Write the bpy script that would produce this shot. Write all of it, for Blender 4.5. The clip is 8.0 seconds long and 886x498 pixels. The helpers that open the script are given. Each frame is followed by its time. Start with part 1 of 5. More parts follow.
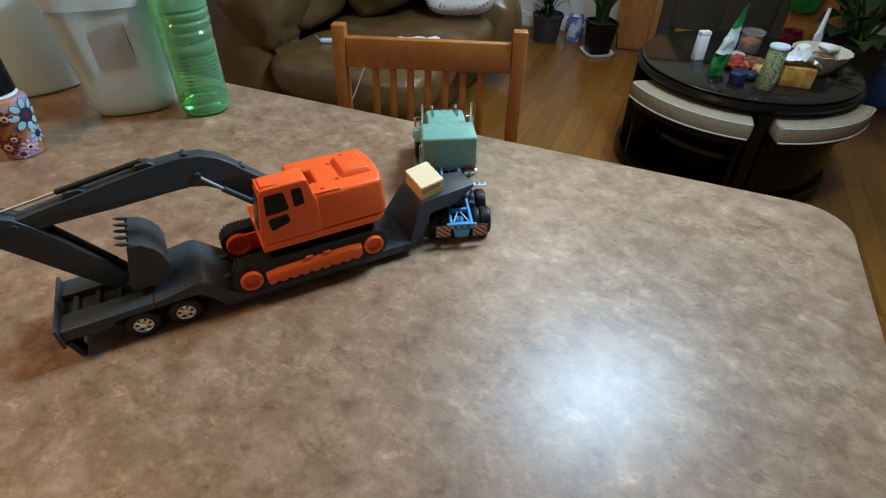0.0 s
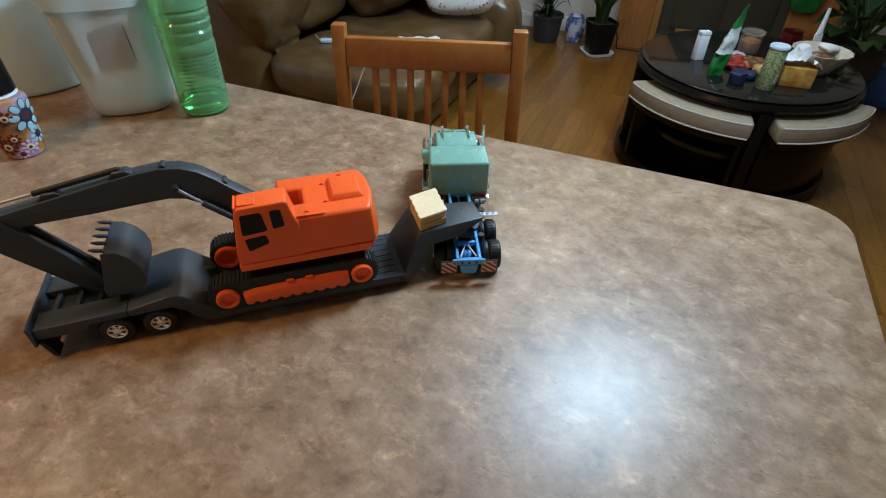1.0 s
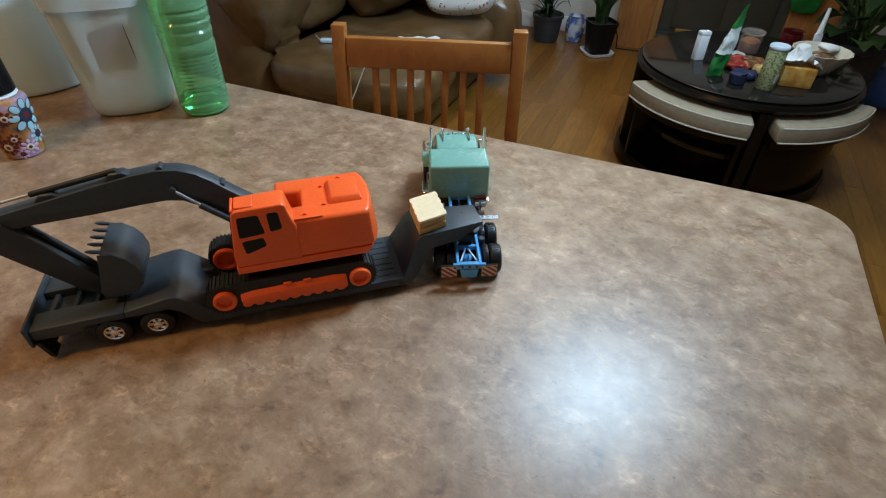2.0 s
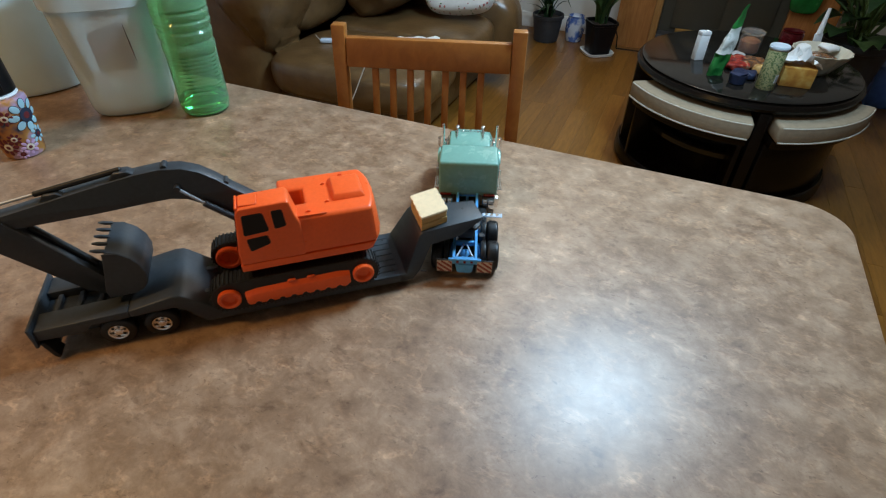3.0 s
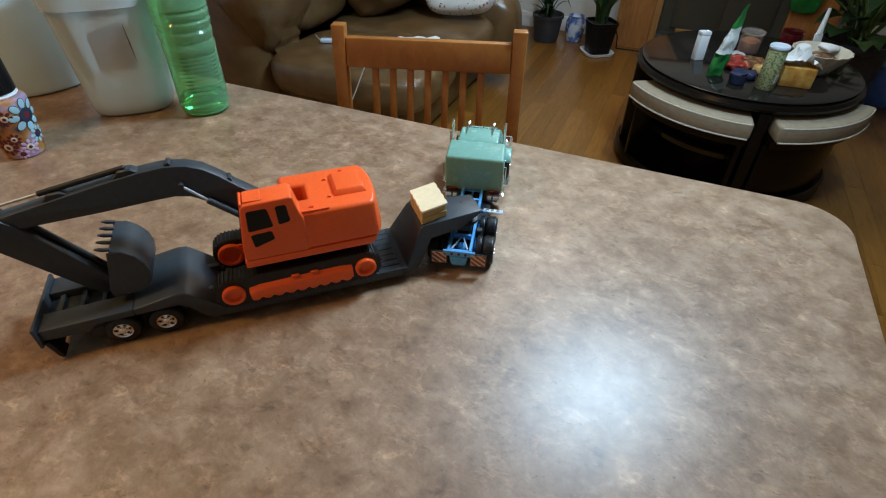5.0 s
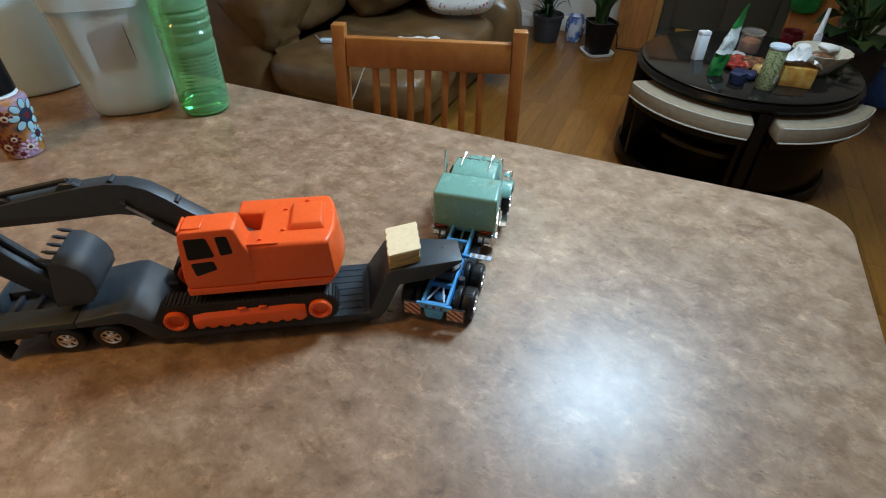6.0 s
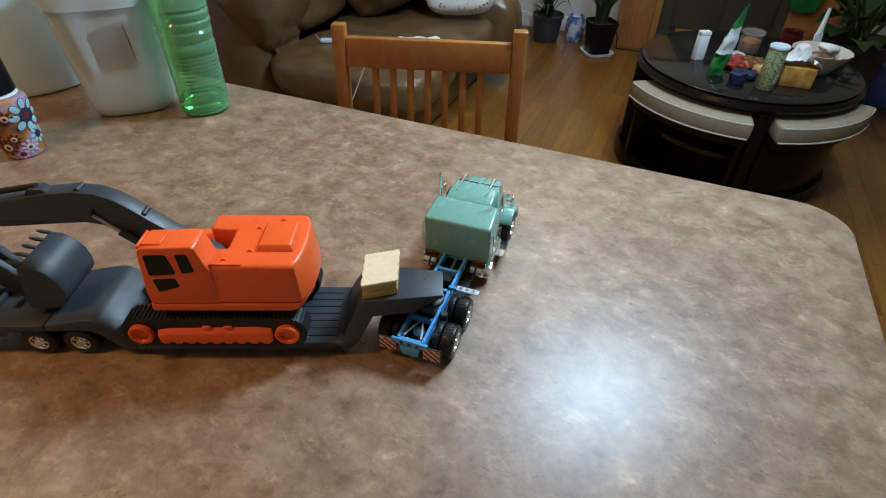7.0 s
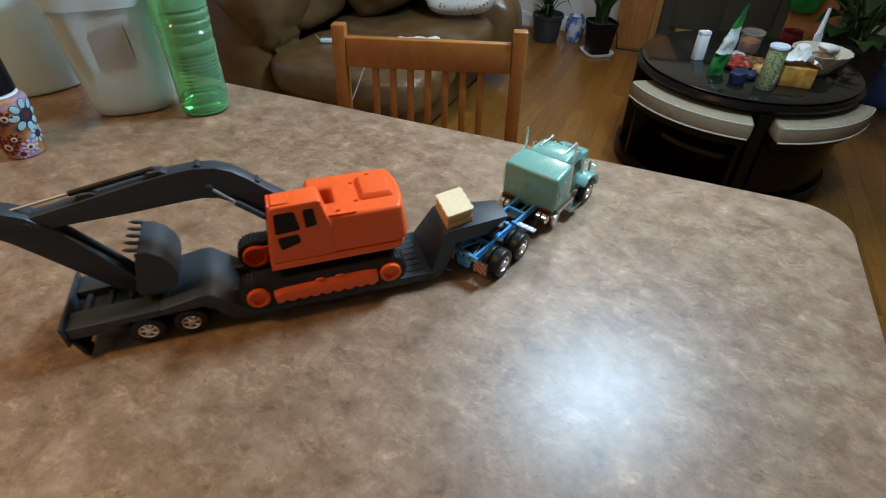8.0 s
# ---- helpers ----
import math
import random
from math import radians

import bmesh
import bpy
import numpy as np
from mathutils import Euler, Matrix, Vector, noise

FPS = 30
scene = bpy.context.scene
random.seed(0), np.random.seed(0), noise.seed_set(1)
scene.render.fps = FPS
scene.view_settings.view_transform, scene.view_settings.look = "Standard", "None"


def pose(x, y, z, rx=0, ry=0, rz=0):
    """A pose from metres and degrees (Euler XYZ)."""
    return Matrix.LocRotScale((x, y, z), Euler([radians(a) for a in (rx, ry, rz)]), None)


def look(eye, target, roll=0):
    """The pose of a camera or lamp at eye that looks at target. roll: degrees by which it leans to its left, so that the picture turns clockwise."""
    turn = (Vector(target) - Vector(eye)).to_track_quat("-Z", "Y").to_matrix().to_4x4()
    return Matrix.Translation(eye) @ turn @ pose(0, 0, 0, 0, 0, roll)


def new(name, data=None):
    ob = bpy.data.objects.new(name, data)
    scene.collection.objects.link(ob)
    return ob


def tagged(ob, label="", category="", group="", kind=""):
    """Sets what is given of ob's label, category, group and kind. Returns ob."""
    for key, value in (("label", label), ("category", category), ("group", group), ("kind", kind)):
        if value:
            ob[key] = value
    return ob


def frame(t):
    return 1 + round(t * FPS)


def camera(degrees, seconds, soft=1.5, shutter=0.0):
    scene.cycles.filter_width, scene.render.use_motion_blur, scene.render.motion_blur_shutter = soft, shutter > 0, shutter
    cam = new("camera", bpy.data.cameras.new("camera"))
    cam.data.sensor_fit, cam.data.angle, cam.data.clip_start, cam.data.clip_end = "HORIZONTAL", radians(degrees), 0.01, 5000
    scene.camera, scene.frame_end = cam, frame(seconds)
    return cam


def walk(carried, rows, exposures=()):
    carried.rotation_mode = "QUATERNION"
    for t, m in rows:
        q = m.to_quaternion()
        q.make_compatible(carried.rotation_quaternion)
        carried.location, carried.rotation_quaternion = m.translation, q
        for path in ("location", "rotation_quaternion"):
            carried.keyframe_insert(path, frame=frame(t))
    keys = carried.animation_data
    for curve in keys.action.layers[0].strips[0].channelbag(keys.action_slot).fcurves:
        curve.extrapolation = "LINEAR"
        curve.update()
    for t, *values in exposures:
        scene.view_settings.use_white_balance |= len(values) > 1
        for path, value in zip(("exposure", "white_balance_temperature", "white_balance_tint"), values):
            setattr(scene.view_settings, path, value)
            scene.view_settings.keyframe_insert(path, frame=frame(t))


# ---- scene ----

# ---- camera ----
EYE_Z = 1.30            # camera height above the floor
TOP = 0.75              # table top height
cam = camera(80.21, 8.0, soft=1.1, shutter=0.5)
CAM_POSE = pose(0, 0, EYE_Z, 90 - 39.46, 0, 0) @ pose(0, 0, 0, 0, 0, 0.83)
walk(cam, [(0.0, CAM_POSE), (8.0, CAM_POSE)])

# room axes: E1 along the table's back edge, E2 across it
TURN = radians(-22.8)
E1 = Vector((math.cos(TURN), math.sin(TURN), 0))
E2 = Vector((-math.sin(TURN), math.cos(TURN), 0))


def room(a, b, z=0.0):
    v = E1 * a + E2 * b
    return Vector((v.x, v.y, z))


ROOM_POSE = pose(0, 0, 0, 0, 0, -22.8)

# ---- world and lamps ----
world = bpy.data.worlds.new("night")
scene.world = world
world.use_nodes = True
wbg = world.node_tree.nodes["Background"]
wbg.inputs[0].default_value = (0.02, 0.025, 0.04, 1)
wbg.inputs[1].default_value = 0.3
scene.view_settings.exposure = 0.0


def disc_lamp(name, place, target, size, watts, colour):
    li = bpy.data.lights.new(name, "AREA")
    li.shape, li.size, li.energy, li.color = "DISK", size, watts, colour
    ob = new(name, li)
    ob.matrix_world = look(place, target)
    return ob


CEIL = 2.45
LAMP_A = Vector((0.940, 1.375, 2.32))
LAMP_B = Vector((-1.20, 0.15, CEIL - 0.09))
LAMP_C = Vector((0.86, 2.78, CEIL - 0.16))
AIM_A = Vector((-0.60, 1.20, TOP))        # the swivel head is turned towards the table
disc_lamp("swivel_head_light", LAMP_A, AIM_A, 0.56, 68, (0.52, 0.77, 1.0))
# unseen lamp, added as warm fill for the table's left and the shadows
disc_lamp("warm_fill_light", LAMP_B, LAMP_B - Vector((0, 0, 1)), 0.30, 12.6, (1.0, 0.58, 0.18))
# unseen neutral point light, added to brighten sofa, coffee table and fireplace
back_fill = bpy.data.lights.new("living_room_fill", "POINT")
back_fill.energy, back_fill.shadow_soft_size, back_fill.color = 29, 0.10, (0.97, 0.96, 0.92)
new("living_room_fill", back_fill).location = LAMP_C


# ---- materials ----
def material(name, colour, rough=0.5, metal=0.0, spec=0.5, coat=0.0, transmission=0.0, ior=1.45):
    m = bpy.data.materials.new(name)
    m.use_nodes = True
    b = m.node_tree.nodes["Principled BSDF"]
    b.inputs["Base Color"].default_value = (*colour, 1)
    b.inputs["Roughness"].default_value = rough
    b.inputs["Metallic"].default_value = metal
    b.inputs["Specular IOR Level"].default_value = spec
    b.inputs["Coat Weight"].default_value = coat
    b.inputs["Transmission Weight"].default_value = transmission
    b.inputs["IOR"].default_value = ior
    return m


def node(m, kind, **values):
    n = m.node_tree.nodes.new(kind)
    for k, v in values.items():
        n.inputs[k].default_value = v
    return n


def wire(m, a, b):
    m.node_tree.links.new(a, b)


def noise_ramp(m, scale, stops, detail=6.0, rough=0.6, stretch=(1, 1, 1), turn=(0, 0, 0), distortion=0.0):
    """Object-space noise through a colour ramp; returns the noise and ramp nodes."""
    tc = m.node_tree.nodes.new("ShaderNodeTexCoord")
    mp = m.node_tree.nodes.new("ShaderNodeMapping")
    mp.inputs["Scale"].default_value = stretch
    mp.inputs["Rotation"].default_value = turn
    wire(m, tc.outputs["Object"], mp.inputs["Vector"])
    nz = node(m, "ShaderNodeTexNoise", Scale=scale, Detail=detail, Roughness=rough, Distortion=distortion)
    wire(m, mp.outputs[0], nz.inputs["Vector"])
    rp = m.node_tree.nodes.new("ShaderNodeValToRGB")
    while len(rp.color_ramp.elements) < len(stops):
        rp.color_ramp.elements.new(0.5)
    for el, (at, col) in zip(rp.color_ramp.elements, stops):
        el.position, el.color = at, (*col, 1)
    wire(m, nz.outputs["Fac"], rp.inputs["Fac"])
    return nz, rp


def mix(m, a, b, fac, mode="MIX"):
    n = m.node_tree.nodes.new("ShaderNodeMix")
    n.data_type, n.blend_type = "RGBA", mode
    for sock, val in ((n.inputs[6], a), (n.inputs[7], b), (n.inputs[0], fac)):
        if hasattr(val, "links"):
            wire(m, val, sock)
        else:
            sock.default_value = (*val, 1) if isinstance(val, tuple) else val
    return n.outputs[2]


def relief(m, source, strength, distance):
    bp = node(m, "ShaderNodeBump", Strength=strength, Distance=distance)
    wire(m, source, bp.inputs["Height"])
    wire(m, bp.outputs[0], m.node_tree.nodes["Principled BSDF"].inputs["Normal"])


def grained(name, colour, rough, spread=0.15, scale=60.0, bump=0.15, distance=0.0004, metal=0.0, spec=0.5, stretch=(1, 1, 1), coat=0.0):
    """A colour that varies by +-spread with fine relief and uneven gloss."""
    m = material(name, colour, rough, metal, spec, coat)
    b = m.node_tree.nodes["Principled BSDF"]
    lo = tuple(c * (1 - spread) for c in colour)
    hi = tuple(min(1, c * (1 + spread)) for c in colour)
    nz, rp = noise_ramp(m, scale, [(0.3, lo), (0.7, hi)], stretch=stretch)
    wire(m, rp.outputs[0], b.inputs["Base Color"])
    nz2, rp2 = noise_ramp(m, scale * 0.3, [(0.3, (rough * 0.8,) * 3), (0.75, (min(1, rough * 1.2),) * 3)])
    wire(m, rp2.outputs[0], b.inputs["Roughness"])
    if bump:
        relief(m, nz.outputs["Fac"], bump, distance)
    return m


def laminate():
    m = material("brown_laminate", (0.3, 0.2, 0.15), 0.3, spec=0.72)
    b = m.node_tree.nodes["Principled BSDF"]
    # soft mottling of tan, rose-brown and grey-brown
    _, base = noise_ramp(m, 20.0, [(0.34, (0.196, 0.112, 0.062)), (0.45, (0.266, 0.160, 0.094)), (0.54, (0.316, 0.200, 0.124)), (0.66, (0.386, 0.258, 0.168))],
                         detail=9, rough=0.70, stretch=(1, 1.2, 1), turn=(0, 0, 0.5), distortion=0.25)
    _, blot = noise_ramp(m, 34.0, [(0.34, (0.66, 0.62, 0.60)), (0.43, (0.98, 0.98, 0.98)), (0.58, (1, 1, 1)), (0.68, (1.16, 1.15, 1.14))],
                         detail=8, rough=0.68, stretch=(1, 1.5, 1), turn=(0, 0, -0.6), distortion=0.3)
    col = mix(m, base.outputs[0], blot.outputs[0], 0.80, "MULTIPLY")

    def strokes(col, scale, turn, stretch, gain, at, thin, patch, seed):
        """Thin curved marks that show only in patches."""
        _, line = noise_ramp(m, scale, [(at - thin, (0, 0, 0)), (at - thin * 0.3, (1, 1, 1)), (at + thin * 0.3, (1, 1, 1)), (at + thin, (0, 0, 0))],
                             detail=4, rough=0.55, stretch=stretch, turn=(0, 0, turn), distortion=0.2)
        line.inputs["Fac"].links[0].from_node.inputs["Vector"].links[0].from_node.inputs["Location"].default_value = (seed, seed * 2.0, 0)
        _, mask = noise_ramp(m, patch, [(0.50, (0, 0, 0)), (0.62, (1, 1, 1))], detail=4, rough=0.6, turn=(0, 0, seed))
        both = mix(m, line.outputs[0], mask.outputs[0], 1.0, "MULTIPLY")
        return mix(m, col, mix(m, col, gain, 1.0, "MULTIPLY"), both)

    col = strokes(col, 15.0, 0.6, (1, 1.5, 1), (1.26, 1.25, 1.23), 0.50, 0.042, 24.0, 0.3)
    col = strokes(col, 22.0, -0.8, (1, 1.8, 1), (1.26, 1.25, 1.23), 0.47, 0.046, 34.0, 1.7)
    col = strokes(col, 26.0, 1.6, (1, 1.6, 1), (1.24, 1.23, 1.21), 0.53, 0.046, 28.0, 2.9)
    col = strokes(col, 20.0, 0.2, (1.5, 1, 1), (0.84, 0.81, 0.79), 0.47, 0.090, 26.0, 4.1)
    # dark chips and pale specks
    _, fleck = noise_ramp(m, 95.0, [(0.28, (0.46, 0.40, 0.37)), (0.345, (1, 1, 1)), (0.70, (1, 1, 1)), (0.76, (1.25, 1.24, 1.22))], detail=3, rough=0.55, stretch=(1, 1.8, 1), turn=(0, 0, 0.9), distortion=0.8)
    col = mix(m, col, fleck.outputs[0], 0.6, "MULTIPLY")
    _, cloud = noise_ramp(m, 5.0, [(0.35, (0.88, 0.86, 0.84)), (0.65, (1.06, 1.06, 1.06))], detail=3)
    col = mix(m, col, cloud.outputs[0], 0.9, "MULTIPLY")
    wire(m, col, b.inputs["Base Color"])
    _, rg = noise_ramp(m, 70.0, [(0.3, (0.37,) * 3), (0.7, (0.41,) * 3)], detail=3)
    wire(m, rg.outputs[0], b.inputs["Roughness"])
    n4, _ = noise_ramp(m, 240.0, [(0, (0, 0, 0)), (1, (1, 1, 1))], detail=3)
    relief(m, n4.outputs["Fac"], 0.06, 0.0003)
    return m


def wood(name, dark, light, rough, scale=14.0, stretch=(1, 9, 9), coat=0.0, by_piece=False):
    m = material(name, light, rough, coat=coat)
    b = m.node_tree.nodes["Principled BSDF"]
    nz, rp = noise_ramp(m, scale, [(0.32, dark), (0.5, tuple((a + c) / 2 for a, c in zip(dark, light))), (0.68, light)], detail=8, rough=0.62, stretch=stretch, distortion=0.6)
    col = rp.outputs[0]
    if by_piece:
        oi = m.node_tree.nodes.new("ShaderNodeObjectInfo")
        shift = m.node_tree.nodes.new("ShaderNodeVectorMath")
        shift.operation = "MULTIPLY"
        shift.inputs[1].default_value = (37.0, 53.0, 11.0)
        wire(m, oi.outputs["Random"], shift.inputs[0])
        wire(m, shift.outputs[0], nz.inputs["Vector"].links[0].from_node.inputs["Location"])
        r2 = m.node_tree.nodes.new("ShaderNodeValToRGB")
        r2.color_ramp.elements[0].color, r2.color_ramp.elements[1].color = (0.72, 0.7, 0.66, 1), (1.2, 1.18, 1.12, 1)
        wire(m, oi.outputs["Random"], r2.inputs["Fac"])
        col = mix(m, col, r2.outputs[0], 1.0, "MULTIPLY")
    wire(m, col, b.inputs["Base Color"])
    relief(m, nz.outputs["Fac"], 0.12, 0.0008)
    return m


def leather():
    m = material("brown_leather", (0.10, 0.045, 0.02), 0.29, spec=0.95)
    b = m.node_tree.nodes["Principled BSDF"]
    nz, rp = noise_ramp(m, 9.0, [(0.3, (0.085, 0.044, 0.016)), (0.7, (0.155, 0.088, 0.034))], detail=6)
    wire(m, rp.outputs[0], b.inputs["Base Color"])
    n2, _ = noise_ramp(m, 17.0, [(0, (0, 0, 0)), (1, (1, 1, 1))], detail=8, rough=0.65, distortion=1.5)
    relief(m, n2.outputs["Fac"], 0.30, 0.008)
    return m


M = {}
M["laminate"] = laminate()
M["laminate_edge"] = grained("laminate_edge", (0.10, 0.065, 0.045), 0.4, 0.2, 40)
M["orange"] = grained("orange_plastic", (0.98, 0.128, 0.024), 0.34, 0.06, 220, 0.05, 0.0002)
M["grey"] = grained("dark_grey_plastic", (0.035, 0.041, 0.048), 0.46, 0.12, 180, 0.08, 0.0002, spec=0.55)
M["black"] = grained("black_rubber", (0.009, 0.009, 0.009), 0.55, 0.2, 150, 0.1, 0.0002)
M["tyre"] = grained("tyre_rubber", (0.014, 0.014, 0.015), 0.42, 0.2, 150, 0.1, 0.0002)
M["window"] = material("black_window_plastic", (0.005, 0.005, 0.006), 0.32, spec=0.3)
M["chrome"] = material("chrome", (0.93, 0.93, 0.94), 0.13, 1.0)
M["steel"] = material("thin_steel_rod", (0.52, 0.53, 0.54), 0.40, 0.4)
M["teal"] = grained("seafoam_paint", (0.195, 0.395, 0.325), 0.26, 0.06, 160, 0.03, 0.0001, spec=0.6, coat=0.3)
M["blue"] = grained("blue_frame_paint", (0.095, 0.36, 0.72), 0.34, 0.12, 120, 0.05, 0.0001)
M["paleblue"] = grained("pale_blue_plastic", (0.50, 0.60, 0.72), 0.3, 0.08, 120, 0.05, 0.0001)
M["board"] = grained("golden_board_plastic", (0.56, 0.36, 0.12), 0.5, 0.18, 60, 0.15, 0.0003, stretch=(1, 1, 5))
M["cream"] = grained("cream_plastic", (0.82, 0.64, 0.40), 0.5, 0.06, 160, 0.12, 0.0002)
M["red"] = material("red_paint", (0.55, 0.07, 0.03), 0.45)
M["flap"] = grained("flap_cream", (0.60, 0.47, 0.37), 0.5, 0.1, 140, 0.05, 0.0001)
M["flapstripe"] = material("flap_red_stripe", (0.28, 0.045, 0.025), 0.5)
M["taillight"] = material("tail_light_red", (0.16, 0.016, 0.012), 0.25)
M["chairwood"] = wood("honey_oak", (0.25, 0.083, 0.013), (0.35, 0.124, 0.022), 0.42, 12, (3, 3, 2), coat=0.12)
M["floorwood"] = wood("oak_floor", (0.180, 0.075, 0.012), (0.275, 0.120, 0.022), 0.30, 7, (9, 1.2, 9), coat=0.25, by_piece=True)
M["casewood"] = wood("fireplace_wood", (0.34, 0.135, 0.036), (0.50, 0.225, 0.070), 0.42, 6, (9, 9, 1))
M["darkwood"] = wood("espresso_wood", (0.003, 0.002, 0.0015), (0.008, 0.005, 0.0035), 0.26, 8, (1, 9, 9))
M["darkwood"].node_tree.nodes["Principled BSDF"].inputs["Specular IOR Level"].default_value = 0.28
M["leather"] = leather()
M["wall"] = grained("wall_paint", (0.60, 0.60, 0.57), 0.8, 0.04, 8, 0.1, 0.001)
M["ceiling"] = grained("ceiling_paint", (0.75, 0.74, 0.70), 0.9, 0.03, 30, 0.2, 0.001)
M["tubwhite"] = grained("cool_white_plastic", (0.64, 0.82, 0.88), 0.35, 0.03, 12, 0.04, 0.0005)
M["white"] = grained("white_plastic", (0.84, 0.86, 0.87), 0.4, 0.03, 12, 0.04, 0.0005)
M["trim"] = grained("white_trim", (0.74, 0.74, 0.72), 0.5, 0.04, 12, 0.04, 0.0005)
M["suede"] = grained("beige_suede", (0.29, 0.230, 0.155), 0.85, 0.12, 40, 0.25, 0.001)
M["piping"] = grained("cream_piping", (0.48, 0.44, 0.36), 0.7, 0.06, 60)
M["tableglass"] = material("black_glass", (0.010, 0.009, 0.008), 0.11, spec=0.62)
M["greenplastic"] = material("green_bottle_plastic", (0.54, 0.93, 0.60), 0.08, transmission=0.88, ior=1.28)
M["clearplastic"] = material("clear_milky_plastic", (0.84, 0.92, 0.93), 0.26, transmission=0.62, ior=1.20)
M["leaf"] = grained("dark_leaf", (0.035, 0.085, 0.030), 0.38, 0.35, 30, 0.2, 0.001)
M["leaf2"] = grained("light_leaf", (0.085, 0.15, 0.045), 0.38, 0.35, 30, 0.2, 0.001)
M["pot"] = grained("charcoal_pot", (0.035, 0.036, 0.040), 0.5, 0.15, 40, 0.1, 0.001)
M["soil"] = grained("soil", (0.03, 0.02, 0.014), 0.95, 0.4, 90, 0.6, 0.004)
M["brass"] = material("brass", (0.62, 0.43, 0.16), 0.28, 1.0)
M["firebox"] = material("smoked_glass", (0.055, 0.055, 0.044), 0.24, spec=0.7)
M["bluecloth"] = grained("blue_plastic", (0.05, 0.12, 0.34), 0.5, 0.2, 20)
M["fabric"] = grained("white_fabric", (0.70, 0.68, 0.64), 0.9, 0.06, 60, 0.3, 0.001)
M["glass"] = material("clear_glass", (0.95, 0.96, 0.95), 0.05, transmission=0.95, ior=1.4)


# ---- mesh tools ----
def link_mesh(name, bm, mats, parent=None, label=""):
    bmesh.ops.recalc_face_normals(bm, faces=bm.faces)
    me = bpy.data.meshes.new(name)
    bm.to_mesh(me)
    bm.free()
    for mt in (mats if isinstance(mats, (list, tuple)) else [mats]):
        me.materials.append(mt)
    me.polygons.foreach_set("use_smooth", [True] * len(me.polygons))
    me.set_sharp_from_angle(angle=radians(38))
    ob = new(name, me)
    if parent:
        ob.parent = parent
    if label:
        ob["label"] = label
    return ob


def part(name, bm, mat, parent, label=""):
    return link_mesh(name, bm, mat, parent, label)


def thing(name, m, label, category, group="", kind=""):
    ob = new(name)
    ob.empty_display_size = 0.02
    ob.matrix_basis = m
    return tagged(ob, label, category, group, kind)


def join_in(bm, tmp):
    me = bpy.data.meshes.new("tmp")
    tmp.to_mesh(me)
    tmp.free()
    bm.from_mesh(me)
    bpy.data.meshes.remove(me)


def rounded(tmp, bev, seg=2, angle=0.6):
    if bev > 0:
        bmesh.ops.recalc_face_normals(tmp, faces=tmp.faces)
        edges = [e for e in tmp.edges if len(e.link_faces) == 2 and e.calc_face_angle(0) > angle]
        bmesh.ops.bevel(tmp, geom=edges, offset=bev, segments=seg, profile=0.5, affect="EDGES", clamp_overlap=True)


def box(bm, x0, x1, y0, y1, z0, z1, bev=0.0, m=None, seg=2):
    t = bmesh.new()
    bmesh.ops.create_cube(t, size=1)
    for v in t.verts:
        v.co = Vector((x0 + (v.co.x + 0.5) * (x1 - x0), y0 + (v.co.y + 0.5) * (y1 - y0), z0 + (v.co.z + 0.5) * (z1 - z0)))
    rounded(t, bev, seg)
    if m:
        t.transform(m)
    join_in(bm, t)
    return bm


def rod(bm, a, b, r0, r1=None, seg=12, bev=0.0):
    """A round bar from a to b."""
    a, b = Vector(a), Vector(b)
    t = bmesh.new()
    bmesh.ops.create_cone(t, cap_ends=True, segments=seg, radius1=r0, radius2=r0 if r1 is None else r1, depth=(b - a).length)
    rounded(t, bev, 1, 1.0)
    t.transform(Matrix.Translation((a + b) / 2) @ (b - a).to_track_quat("Z", "Y").to_matrix().to_4x4())
    join_in(bm, t)
    return bm


def prism(bm, pts, y0, y1, bev=0.0, m=None, seg=2, plane="xz"):
    """A profile pulled from y0 to y1 (plane xz), or from z0 to z1 (plane xy)."""
    t = bmesh.new()
    put = (lambda p, w: (p[0], w, p[1])) if plane == "xz" else (lambda p, w: (p[0], p[1], w))
    a = [t.verts.new(put(p, y0)) for p in pts]
    b = [t.verts.new(put(p, y1)) for p in pts]
    t.faces.new(a)
    t.faces.new(b[::-1])
    n = len(pts)
    for i in range(n):
        t.faces.new((a[i], b[i], b[(i + 1) % n], a[(i + 1) % n]))
    rounded(t, bev, seg)
    if m:
        t.transform(m)
    join_in(bm, t)
    return bm


def lathe(bm, prof, seg=32, m=None, power=2.0, caps=True):
    """Profile of (radius, height) turned about z; power above 2 gives a squarish section."""
    t = bmesh.new()
    rings = []
    for r, z in prof:
        ring = []
        for i in range(seg):
            a = 2 * math.pi * i / seg
            k = (abs(math.cos(a)) ** power + abs(math.sin(a)) ** power) ** (-1 / power)
            ring.append(t.verts.new((r * k * math.cos(a), r * k * math.sin(a), z)))
        rings.append(ring)
    for p, q in zip(rings, rings[1:]):
        for i in range(seg):
            t.faces.new((p[i], p[(i + 1) % seg], q[(i + 1) % seg], q[i]))
    if caps:
        t.faces.new(rings[0][::-1])
        t.faces.new(rings[-1])
    if m:
        t.transform(m)
    join_in(bm, t)
    return bm


def tube(bm, pts, r, seg=8):
    for a, b in zip(pts, pts[1:]):
        rod(bm, a, b, r, seg=seg)
    return bm


